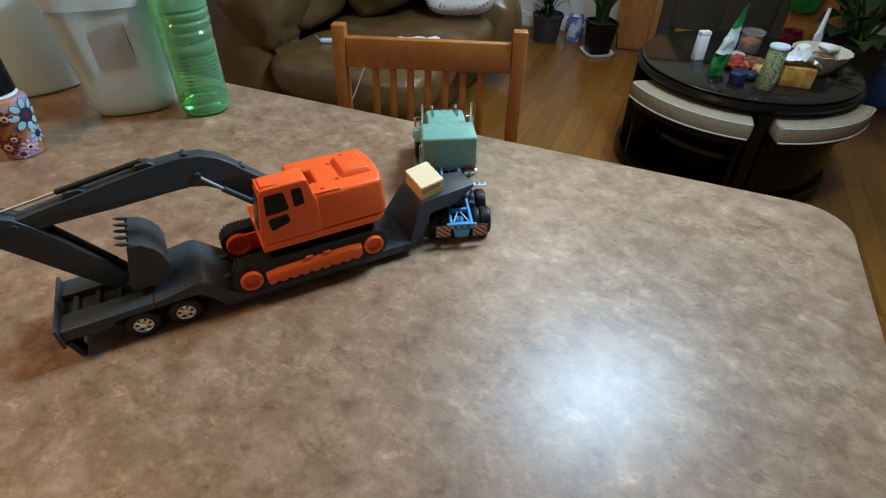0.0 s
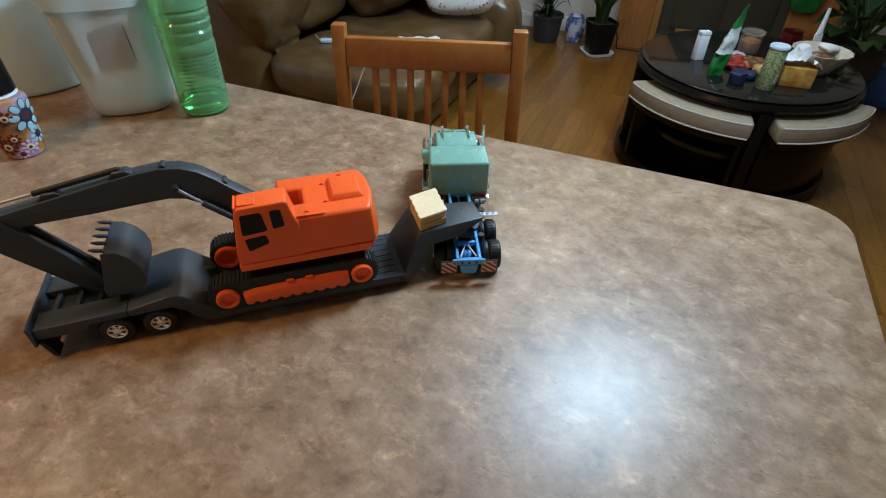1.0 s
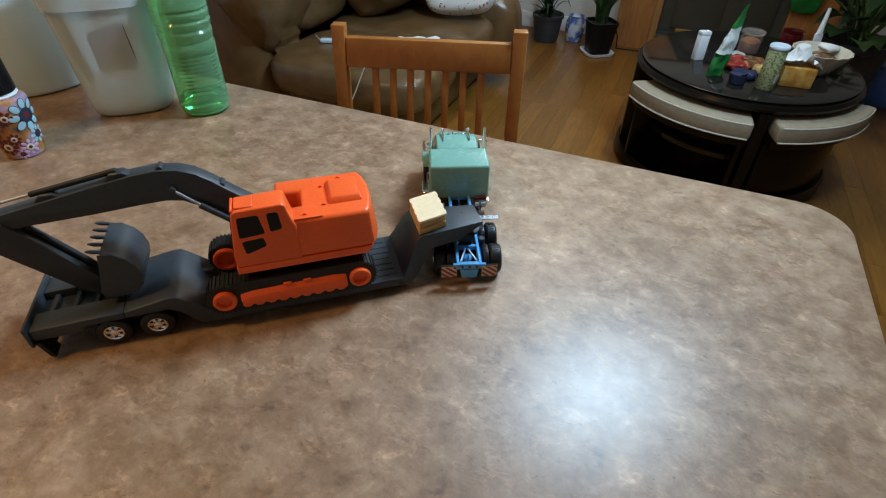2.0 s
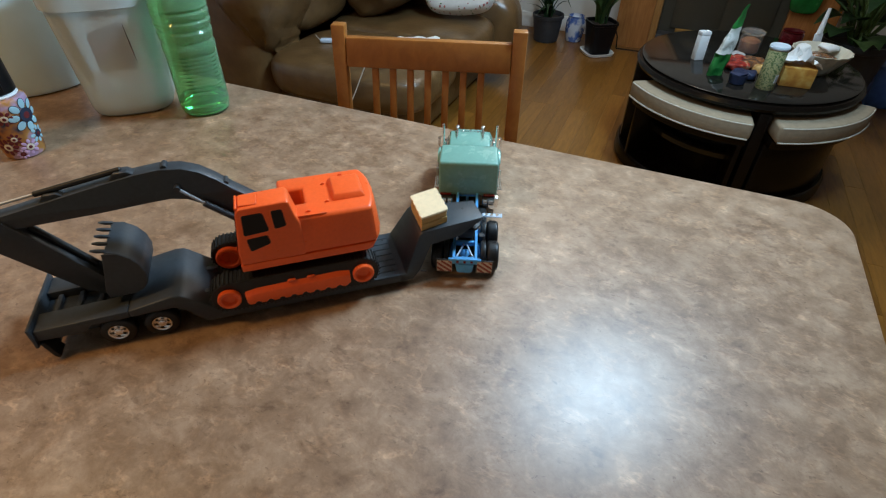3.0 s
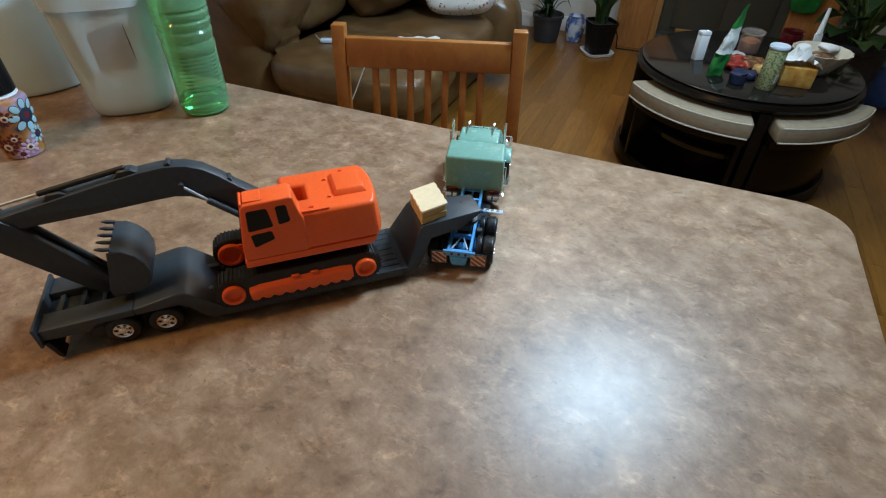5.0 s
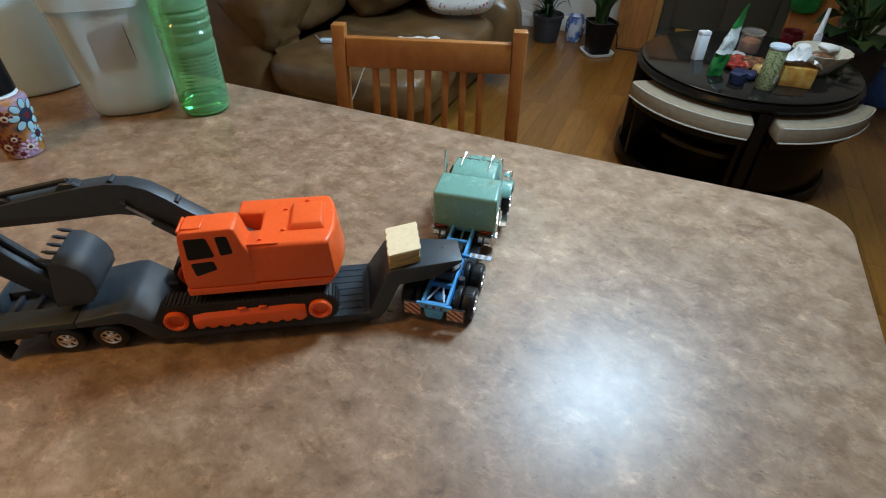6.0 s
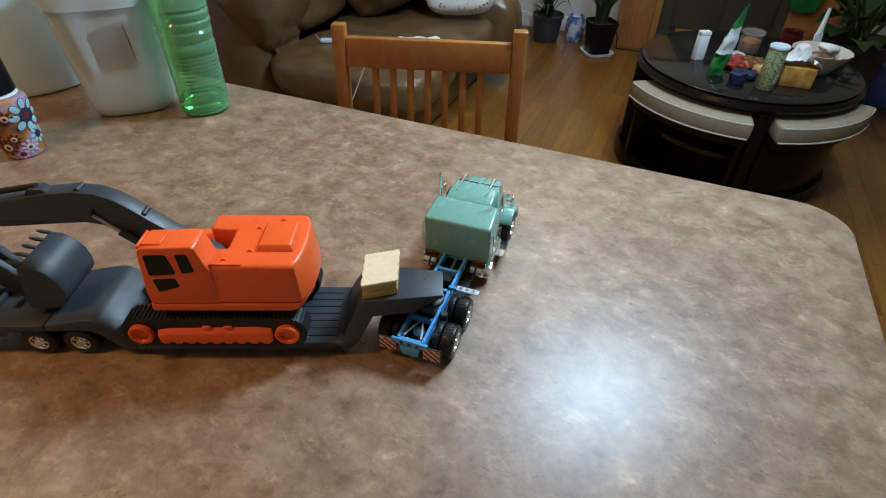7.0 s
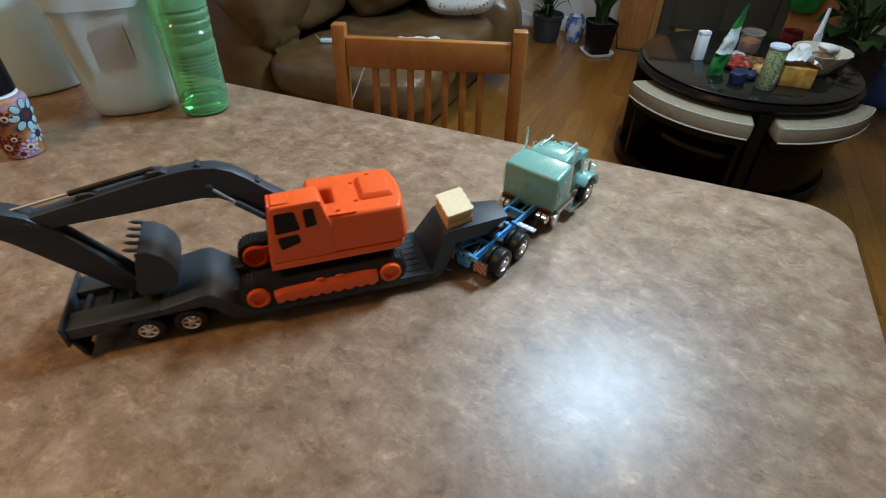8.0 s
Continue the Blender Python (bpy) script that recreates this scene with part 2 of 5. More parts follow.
def pipe(pts, r, seg=8):
    """One continuous round bead through the points."""
    bm = bmesh.new()
    rings = []
    pts = [Vector(p) for p in pts]
    for i, p in enumerate(pts):
        d = (pts[min(i + 1, len(pts) - 1)] - pts[max(i - 1, 0)]).normalized()
        side = d.cross(Vector((0, 0, 1)))
        side = side.normalized() if side.length > 1e-4 else Vector((1, 0, 0))
        up = side.cross(d)
        rings.append([bm.verts.new(p + side * r * math.cos(2 * math.pi * k / seg) + up * r * math.sin(2 * math.pi * k / seg)) for k in range(seg)])
    for a, b in zip(rings, rings[1:]):
        for k in range(seg):
            bm.faces.new((a[k], a[(k + 1) % seg], b[(k + 1) % seg], b[k]))
    bm.faces.new(rings[0][::-1])
    bm.faces.new(rings[-1])
    return bm


def ball(bm, c, rx, ry, rz, m=None, seg=14):
    t = bmesh.new()
    bmesh.ops.create_uvsphere(t, u_segments=seg, v_segments=max(6, seg // 2 + 1), radius=1)
    for v in t.verts:
        v.co = Vector((v.co.x * rx, v.co.y * ry, v.co.z * rz))
    if m:
        t.transform(m)
    t.transform(Matrix.Translation(c))
    join_in(bm, t)
    return bm


def cushion(bm, x0, x1, y0, y1, z0, z1, puff=0.5, m=None, n=10, wob=0.0):
    """A padded block: a box whose faces swell and whose corners are soft."""
    t = bmesh.new()
    bmesh.ops.create_cube(t, size=2)
    bmesh.ops.subdivide_edges(t, edges=t.edges[:], cuts=n, use_grid_fill=True)
    for v in t.verts:
        c = v.co.copy()
        s = c.normalized() * 1.18
        p = 5.0
        k = (abs(c.x) ** p + abs(c.y) ** p + abs(c.z) ** p) ** (1 / p)
        q = c / k
        w = q * (1 - puff * 0.25) + Vector((s.x, s.y, s.z)) * puff * 0.25
        if wob:
            w += Vector(noise.noise_vector(w * 1.7)) * wob
        v.co = Vector(((x0 + x1) / 2 + w.x * (x1 - x0) / 2, (y0 + y1) / 2 + w.y * (y1 - y0) / 2, (z0 + z1) / 2 + w.z * (z1 - z0) / 2))
    if m:
        t.transform(m)
    join_in(bm, t)
    return bm


def arc(cx, cz, r, a0, a1, n):
    return [(cx + r * math.cos(radians(a0 + (a1 - a0) * i / n)), cz + r * math.sin(radians(a0 + (a1 - a0) * i / n))) for i in range(n + 1)]


def soft_corners(pts, r):
    """The polygon with each corner cut by a three-point round of size r."""
    out = []
    n = len(pts)
    for i in range(n):
        p, a, b = Vector(pts[i]), Vector(pts[i - 1]), Vector(pts[(i + 1) % n])
        u, v = (a - p).normalized() * r, (b - p).normalized() * r
        out += [tuple(p + u), tuple(p + (u + v) * 0.29), tuple(p + v)]
    return out


# ---- room shell ----
def shell():
    A0, A1, B0, B1, T = -3.2, 3.6, -2.2, 4.34, 0.12
    def wall(name, a0, a1, b0, b1):
        ob = link_mesh(name, box(bmesh.new(), a0, a1, b0, b1, 0, CEIL), M["wall"])
        ob.matrix_basis = ROOM_POSE
        tagged(ob, "plain off-white painted wall", "wall", kind="structure")
    wall("wall_north", A0, A1, B1, B1 + T)
    wall("wall_south", A0, A1, B0 - T, B0)
    wall("wall_west", A0 - T, A0, B0, B1)
    wall("wall_east", A1, A1 + T, B0, B1)
    c = link_mesh("ceiling", box(bmesh.new(), A0 - T, A1 + T, B0 - T, B1 + T, CEIL, CEIL + 0.1), M["ceiling"])
    c.matrix_basis = ROOM_POSE
    tagged(c, "plain white ceiling", "ceiling", kind="structure")
    f = link_mesh("floor", box(bmesh.new(), A0 - T, A1 + T, B0 - T, B1 + T, -0.1, -0.004), M["floorwood"])
    f.matrix_basis = ROOM_POSE
    tagged(f, "honey-brown hardwood strip floor", "floor", kind="structure")
    for a0, a1 in ((A0, -0.92), (-0.88, 0.12)):
        b = link_mesh("baseboard", box(bmesh.new(), a0, a1, B1 - 0.015, B1 - 0.001, 0, 0.11, 0.004), M["trim"])
        b.matrix_basis = ROOM_POSE
        tagged(b, "white painted baseboard", "baseboard", kind="structure")
    return f


floor = shell()


def added_fixture(place, label):
    # unseen fixture, added to go with a fill light
    t = thing("ceiling_light", Matrix.Translation((place.x, place.y, CEIL)), label, "ceiling lamp")
    part("base", lathe(bmesh.new(), [(0.17, -0.03), (0.18, -0.015), (0.18, 0.0)], 32), M["trim"], t)
    for i in range(3):
        a = i * 2.094
        part("clip", ball(bmesh.new(), (0.165 * math.cos(a), 0.165 * math.sin(a), -0.035), 0.008, 0.008, 0.012), M["chrome"], t)


added_fixture(LAMP_B, "unseen round flush ceiling lamp added as warm fill")
added_fixture(LAMP_C, "unseen round flush ceiling lamp added to brighten the living room")


def swivel_lamp():
    t = thing("ceiling_spotlight", Matrix.Translation((LAMP_A.x, LAMP_A.y, CEIL)), "white swivel ceiling lamp turned towards the table", "ceiling lamp")
    part("mount", lathe(bmesh.new(), [(0.07, -0.03), (0.075, -0.02), (0.075, -0.001)], 28), M["trim"], t)
    head = lathe(bmesh.new(), [(0.225, -0.006), (0.227, -0.004), (0.225, 0.02), (0.13, 0.07), (0.03, 0.085), (0.028, 0.083), (0.126, 0.066), (0.221, 0.018)], 40, caps=False)
    turn = (AIM_A - LAMP_A).to_track_quat("-Z", "Y").to_matrix().to_4x4() @ Matrix.Scale(1.28, 4)
    head.transform(Matrix.Translation((0, 0, LAMP_A.z - CEIL)) @ turn)
    part("head", head, M["trim"], t)
    top = turn @ Vector((0, 0, 0.083)) + Vector((0, 0, LAMP_A.z - CEIL))
    part("arm", rod(bmesh.new(), (0, 0, -0.028), top, 0.008, seg=10), M["trim"], t)


swivel_lamp()


# ---- dining table ----
def dining_table():
    # corner of the two straight edges, in room coordinates
    b_back = Vector((0.366, 0.951, 0)).dot(E2)
    a_right = Vector((0.651, 0.581, 0)).dot(E1)
    a0, b0, r = a_right - 2.30, b_back - 1.02, 0.085
    t = thing("dining_table", ROOM_POSE @ Matrix.Translation((0, 0, 0)), "dining table with a mottled brown laminate top", "table")
    pts = []
    for cx, cy, s in ((a_right - r, b_back - r, 0), (a0 + r, b_back - r, 90), (a0 + r, b0 + r, 180), (a_right - r, b0 + r, 270)):
        pts += arc(cx, cy, r, s, s + 90, 10)
    top = part("tabletop", prism(bmesh.new(), pts, TOP - 0.03, TOP, 0.003, plane="xy"), M["laminate"], t)
    inner = [((p[0] - (a0 + a_right) / 2) * 0.985 + (a0 + a_right) / 2, (p[1] - (b0 + b_back) / 2) * 0.98 + (b0 + b_back) / 2) for p in pts]
    part("apron", prism(bmesh.new(), inner, TOP - 0.09, TOP - 0.0302, 0, plane="xy"), M["laminate_edge"], t)
    for a in (a0 + 0.12, a_right - 0.12):
        for b in (b0 + 0.12, b_back - 0.12):
            part("leg", prism(bmesh.new(), [(a - 0.03, b - 0.03), (a + 0.03, b - 0.03), (a + 0.03, b + 0.03), (a - 0.03, b + 0.03)], 0, TOP - 0.0902, 0.005, plane="xy"), M["chairwood"], t)


dining_table()


# ---- low-loader trailer ----
def wheel(name, parent, x, y, z, r, w, side, hub_r, mat_rim, holes=6):
    """A wheel whose axle lies along y; side is -1 or 1, the side its outer face looks to."""
    bm = bmesh.new()
    turn = Matrix.Rotation(radians(90), 4, "X")
    lathe(bm, [(hub_r * 0.9, -w / 2), (r * 0.88, -w / 2), (r * 0.97, -w * 0.42), (r, -w * 0.3), (r, w * 0.3), (r * 0.97, w * 0.42), (r * 0.88, w / 2), (hub_r * 1.05, w / 2), (hub_r * 1.005, w * 0.28)], 36, turn)
    tread = bmesh.new()
    for i in range(28):
        a = 2 * math.pi * i / 28
        box(tread, r - 0.0006, r + 0.0005, -w * 0.30, w * 0.30, -0.0010, 0.0010, 0, Matrix.Rotation(a, 4, "Y"))
    join_in(bm, tread)
    wh = part(name, bm, M["tyre"], parent)
    wh.matrix_basis = pose(x, y, z)
    s = side
    rim = bmesh.new()
    lathe(rim, [(hub_r * 0.97, -0.0030), (hub_r, 0.0), (hub_r * 0.98, 0.0012), (hub_r * 0.86, 0.0006), (hub_r * 0.80, -0.0016), (hub_r * 0.45, -0.0008), (hub_r * 0.40, 0.0016), (hub_r * 0.22, 0.0026), (hub_r * 0.05, 0.0027)], 28,
          Matrix.Rotation(radians(-90 * s), 4, "X"))
    rim.transform(Matrix.Translation((0, s * w * 0.43, 0)))
    for i in range(holes):
        a = 2 * math.pi * (i + 0.5) / holes
        rod(rim, (hub_r * 0.32 * math.cos(a), s * w * 0.44, hub_r * 0.32 * math.sin(a)), (hub_r * 0.32 * math.cos(a), s * (w * 0.44 + 0.0024), hub_r * 0.32 * math.sin(a)), hub_r * 0.06, seg=6)
    rm = part("rim", rim, mat_rim, wh, "shiny chrome wheel rim")
    # solid black discs: the shade inside the vent holes, put in as colour
    hl = bmesh.new()
    for i in range(holes):
        a = 2 * math.pi * i / holes
        c = Vector((hub_r * 0.63 * math.cos(a), 0, hub_r * 0.63 * math.sin(a)))
        rod(hl, c + Vector((0, s * (w * 0.43 - 0.0022), 0)), c + Vector((0, s * (w * 0.43 - 0.0009), 0)), hub_r * 0.165, seg=10)
    part("dark_vent_disc", hl, M["black"], wh)
    return wh


def low_loader():
    t = thing("low_loader_trailer", pose(0, 0, TOP), "dark grey plastic toy low-loader trailer on the table", "toy trailer")
    g = M["grey"]
    bed = box(bmesh.new(), 0.098, 0.366, -0.0525, 0.0525, 0.012, 0.0245, 0.002)
    bed = part("bed", bed, g, t)
    for i in range(8):
        y = -0.0525 + 0.105 * (i + 0.5) / 8
        part("plank", box(bmesh.new(), 0.104, 0.362, y - 0.0060, y + 0.0060, 0.0240, 0.0258, 0.0005, seg=1), g, bed)
    # no holes are cut; black plugs give the shade inside them as colour
    for x in (0.312, 0.345):
        for y in (-0.036, 0.036):
            part("dark_peg_disc", rod(bmesh.new(), (x, y, 0.0240), (x, y, 0.0261), 0.0013, seg=8), M["black"], bed)
    # gooseneck, narrowing upwards and forwards
    bm = prism(bmesh.new(), [(0.352, 0.012), (0.372, 0.013), (0.384, 0.028), (0.404, 0.062), (0.450, 0.067), (0.492, 0.078), (0.492, 0.083), (0.394, 0.084), (0.388, 0.080), (0.362, 0.0262), (0.352, 0.0262)], -1, 1)
    for v in bm.verts:
        w = 0.0525 if v.co.z < 0.03 else 0.0525 + (0.036 - 0.0525) * min(1, (v.co.z - 0.026) / 0.05)
        if v.co.x > 0.48:
            w = 0.023
        v.co.y *= w
    rounded(bm, 0.0016, 2)
    neck = part("gooseneck", bm, g, t)
    # black plug in place of the shaded hole
    part("dark_peg_disc", rod(bmesh.new(), (0.468, 0.006, 0.079), (0.468, 0.006, 0.0834), 0.0018, seg=8), M["black"], neck)
    part("kingpin", rod(bmesh.new(), (0.470, 0, 0.064), (0.470, 0, 0.078), 0.004, seg=12), g, neck)
    for s in (-1, 1):
        part("tie_down", rod(bmesh.new(), (0.385, s * 0.049, 0.024), (0.393, s * 0.053, 0.024), 0.0011, seg=8), M["pot"], neck)
    # hump between the bed and the rear deck
    prof = [(0.100, 0.0125), (0.105, 0.026), (0.0655, 0.0622), (0.0600, 0.0660), (0.0490, 0.0668), (0.0310, 0.0632), (0.004, 0.0580), (-0.004, 0.0570), (-0.004, 0.046), (0.048, 0.0475), (0.060, 0.040), (0.070, 0.026), (0.082, 0.0125)]
    part("hump", prism(bmesh.new(), prof, -0.0525, 0.0525, 0.0022, seg=3), g, t)
    # rear deck: two beams with a sunken middle
    for s in (-1, 1):
        y0, y1 = sorted((s * 0.0525, s * 0.019))
        part("deck_beam", prism(bmesh.new(), [(-0.113, 0.036), (-0.113, 0.053), (-0.004, 0.0575), (-0.004, 0.046), (-0.05, 0.0455), (-0.06, 0.036)], y0, y1, 0.0015), g, t)
        part("chassis_rail", box(bmesh.new(), -0.108, 0.10, s * 0.024 - 0.004, s * 0.024 + 0.004, 0.018, 0.044, 0.001), g, t)
    part("deck_floor", box(bmesh.new(), -0.112, -0.002, -0.019, 0.019, 0.034, 0.042, 0.0005), g, t)
    for i in range(4):
        part("crossbar", box(bmesh.new(), -0.1 + 0.026 * i, -0.094 + 0.026 * i, -0.0188, 0.0188, 0.0418, 0.048, 0.0008), g, t)
    part("rear_bumper", box(bmesh.new(), -0.1175, -0.1132, -0.0565, 0.0565, 0.028, 0.060, 0.0016), g, t)
    for s in (-1, 1):
        part("mudflap", prism(bmesh.new(), [(-0.112, 0.034), (-0.106, 0.034), (-0.098, 0.006), (-0.101, 0.004), (-0.105, 0.008)], *sorted((s * 0.055, s * 0.034)), 0.0008), M["black"], t)
        part("bracket", box(bmesh.new(), -0.104, -0.100, *sorted((s * 0.0335, s * 0.024)), 0.012, 0.034, 0.0006), M["pot"], t)
        for i, x in enumerate((-0.0265, 0.0265)):
            wheel("wheel", t, x, s * 0.0405, 0.0222, 0.0217, 0.018, s, 0.0122, M["chrome"])
    for x in (-0.0265, 0.0265):
        part("axle", rod(bmesh.new(), (x, -0.032, 0.0222), (x, 0.032, 0.0222), 0.003, seg=10), M["black"], t)
    return t


trailer = low_loader()


# ---- excavator ----
def excavator():
    t = thing("excavator", pose(0, 0, TOP), "orange plastic toy excavator with dark grey boom, loaded on the trailer", "toy excavator")
    o, g, k = M["orange"], M["grey"], M["black"]
    xa, xb, zc, r = 0.1188, 0.2985, 0.0508, 0.0236
    for s in (-1, 1):
        y0, y1 = sorted((s * 0.0572, s * 0.032))
        path = arc(xa, zc, r, 90, 270, 14) + arc(xb, zc, r, -90, 90, 14)
        bm = prism(bmesh.new(), path, y0, y1, 0.0012, seg=1)
        # grousers round the belt
        pads = []
        for i in range(34):
            x = xa + (xb - xa) * (i + 0.5) / 34
            pads += [(x, zc + r, 0), (x, zc - r, 180)]
        for i in range(13):
            a = 90 + 180 * (i + 0.5) / 13
            pads += [(xa + r * math.cos(radians(a)), zc + r * math.sin(radians(a)), a - 90), (xb - r * math.cos(radians(a)), zc + r * math.sin(radians(a)), 90 - a)]
        tr = part("track", bm, k, t, "black ribbed plastic crawler track")
        bar = None
        for x, z, a in pads:
            if bar is None:
                g0 = part("grouser", box(bmesh.new(), -0.0013, 0.0013, y0 + 0.0004, y1 - 0.0004, -0.0006, 0.0014), k, tr)
                bar = g0.data
            else:
                g0 = new("grouser", bar)
                g0.parent = tr
            g0.matrix_basis = Matrix.Translation((x, 0, z)) @ Matrix.Rotation(radians(-a), 4, "Y")
        for ys, d, rr in ((s * 0.0572, s, 0.0150), (s * 0.0320, -s, 0.0185)):
            for x in (xa, xb):
                b2 = bmesh.new()
                m = Matrix.Translation((x, ys, zc)) @ Matrix.Rotation(radians(-90 * d), 4, "X")
                lathe(b2, [(rr, -0.003), (rr, 0.0050), (rr * 0.93, 0.0062), (rr * 0.74, 0.0062), (rr * 0.66, 0.0050), (rr * 0.58, 0.0006), (rr * 0.25, 0.0004), (rr * 0.02, 0.0004)], 28, m)
                part("sprocket", b2, o, tr, "orange dished sprocket")
        part("inner_frame", box(bmesh.new(), xa, xb, *sorted((s * 0.0325, s * 0.0295)), 0.036, 0.066, 0.001, seg=1), o, tr)
        # side frame with a scalloped lower edge
        low = []
        n = 9
        for i in range(n):
            x0 = 0.139 + 0.141 * i / n
            w = 0.141 / n
            low += [(x0 + w * 0.05, 0.0385), (x0 + w * 0.22, 0.0352), (x0 + w * 0.62, 0.0352), (x0 + w * 0.8, 0.0385)]
        side = [(0.139, 0.057)] + low + [(0.280, 0.040), (0.280, 0.0600), (0.262, 0.0625), (0.155, 0.0600)]
        bm = prism(bmesh.new(), side, *sorted((s * 0.0565, s * 0.0625)), 0)
        for v in bm.verts:
            if v.co.z > 0.055 and abs(v.co.y) > 0.06:
                v.co.z -= 0.007
        rounded(bm, 0.0010, 1)
        part("track_frame", bm, o, tr, "orange side frame with scalloped lower edge")
        for x in (0.196, 0.222):
            part("top_roller", box(bmesh.new(), x, x + 0.011, *sorted((s * 0.0568, s * 0.0605)), 0.0600, 0.0645, 0.0012, seg=1), o, tr)
    part("undercarriage", box(bmesh.new(), 0.16, 0.26, -0.033, 0.033, 0.034, 0.072, 0.004), o, t)
    part("turntable", rod(bmesh.new(), (0.225, 0, 0.070), (0.225, 0, 0.090), 0.036, seg=36), k, t)
    # house: floor pan, engine block with boom slot, cab
    # the counterweight bows out behind and leans in towards the roof
    rear = [(0.3170, -0.0546), (0.3240, -0.0520), (0.3300, -0.0410), (0.3345, -0.0220), (0.3360, 0.0), (0.3345, 0.0220), (0.3300, 0.0405), (0.3240, 0.0510), (0.3170, 0.0535)]
    pan = prism(bmesh.new(), [(0.1440, -0.0547)] + [(x - 0.0020, y) for x, y in rear] + [(0.1440, 0.0535)], 0.087, 0.0986, 0, plane="xy")
    for v in pan.verts:
        if v.co.z < 0.09 and v.co.x > 0.3:
            v.co.x -= 0.006
    rounded(pan, 0.0014, 2, 0.9)
    part("house_floor", pan, o, t)
    outline = [(0.204, -0.0546)] + rear + [(0.204, 0.0535), (0.204, 0.0195), (0.2370, 0.0195), (0.2370, -0.0165), (0.204, -0.0165)]
    bm = prism(bmesh.new(), outline, 0.0987, 0.1555, 0, plane="xy")
    for v in bm.verts:
        if v.co.z > 0.15:
            if abs(v.co.y) > 0.03:
                v.co.y -= math.copysign(0.0028, v.co.y)
            if v.co.x > 0.3:
                v.co.x = 0.315 + (v.co.x - 0.315) * 0.72 - 0.001
    rounded(bm, 0.0055, 4, 0.75)
    eng = part("engine_housing", bm, o, t)
    bm = prism(bmesh.new(), [(0.272, -0.026), (0.317, -0.026), (0.317, 0.030), (0.272, 0.030)], 0.1553, 0.1628, 0, plane="xy")
    for v in bm.verts:
        if v.co.z > 0.16:
            v.co.x = 0.295 + (v.co.x - 0.295) * 0.80
            v.co.y = 0.002 + (v.co.y - 0.002) * 0.80
    rounded(bm, 0.0016, 2)
    part("hatch", bm, o, eng)
    for x, y in ((0.266, 0.020), (0.266, -0.024), (0.292, 0.037), (0.240, -0.040)):
        part("clip", prism(bmesh.new(), [(x - 0.004, 0.1553), (x + 0.003, 0.1553), (x + 0.002, 0.1578), (x - 0.001, 0.1585)], y - 0.0014, y + 0.0014, 0.0005, seg=1), o, eng)
    part("side_rail", box(bmesh.new(), 0.226, 0.262, -0.0500, -0.0470, 0.1552, 0.1570, 0.0006, seg=1), o, eng)
    part("front_box", box(bmesh.new(), 0.160, 0.2038, 0.021, 0.051, 0.0987, 0.132, 0.003), o, eng)
    cab = part("cab", prism(bmesh.new(), [(0.1455, 0.0987), (0.1455, 0.118), (0.1535, 0.1745), (0.1555, 0.1805), (0.160, 0.1835), (0.214, 0.1855), (0.2185, 0.183), (0.2235, 0.160), (0.2275, 0.1500), (0.2275, 0.0987)], -0.0548, -0.0192, 0.0022, seg=3), o, t)
    part("roof_lip", box(bmesh.new(), 0.1545, 0.1575, -0.052, -0.022, 0.1805, 0.1850, 0.0008, seg=1), o, cab)
    part("roof_panel", box(bmesh.new(), 0.159, 0.181, -0.049, -0.025, 0.1845, 0.1862, 0.0008, pose(0, 0, -0.0006), seg=1), o, cab)
    for pts in ([(0.1600, 0.1745), (0.1850, 0.1750), (0.1890, 0.1465), (0.1575, 0.1440)], [(0.1950, 0.1755), (0.2085, 0.1755), (0.2105, 0.1500), (0.1955, 0.1475)], [(0.1590, 0.1385), (0.1855, 0.1405), (0.1875, 0.1270), (0.1610, 0.1185)]):
        part("cab_window", prism(bmesh.new(), soft_corners(pts, 0.0026), -0.0553, -0.0545, 0.0003, seg=1), M["window"], cab, "black cab window")
    bm = prism(bmesh.new(), [(-0.050, 0.122), (-0.024, 0.122), (-0.024, 0.172), (-0.050, 0.172)], -0.0004, 0.0004)
    bm.transform(Matrix.Translation((0.1443, 0, 0)) @ Matrix(((0, 1, 0.0, 0), (1, 0, 0, 0), (0, 0, 1, 0), (0, 0, 0, 1))))
    for v in bm.verts:
        v.co.x = v.co.x + (v.co.z - 0.118) * 0.1416 + 0.0006
    part("windscreen", bm, M["window"], cab, "black windscreen panel")
    # boom
    prof = [(-0.118, 0.184), (-0.113, 0.176), (-0.100, 0.1755), (0.000, 0.1800), (0.060, 0.1845), (0.082, 0.1855), (0.100, 0.1820), (0.120, 0.1690), (0.150, 0.1440), (0.205, 0.112), (0.228, 0.112), (0.232, 0.128), (0.185, 0.1620), (0.156, 0.1870), (0.138, 0.2045), (0.122, 0.2170), (0.104, 0.2245), (0.080, 0.2270), (0.055, 0.2245), (0.020, 0.2185), (-0.100, 0.1940), (-0.114, 0.1920)]
    boom = part("boom", prism(bmesh.new(), prof, -0.0105, 0.0105, 0.0016), g, t, "dark grey plastic boom")
    for x, z in ((0.086, 0.2268), (0.148, 0.1945)):
        part("pin_boss", rod(bmesh.new(), (x, -0.007, z), (x, 0.007, z), 0.0032, seg=12), g, boom)
    part("pin", rod(bmesh.new(), (-0.106, -0.0145, 0.1855), (-0.106, 0.0145, 0.1855), 0.0046, seg=16, bev=0.0008), g, boom)
    part("ram", rod(bmesh.new(), (-0.056, 0, 0.2120), (0.040, 0, 0.2290), 0.0034, seg=14, bev=0.0008), M["black"], boom, "black hydraulic ram barrel")
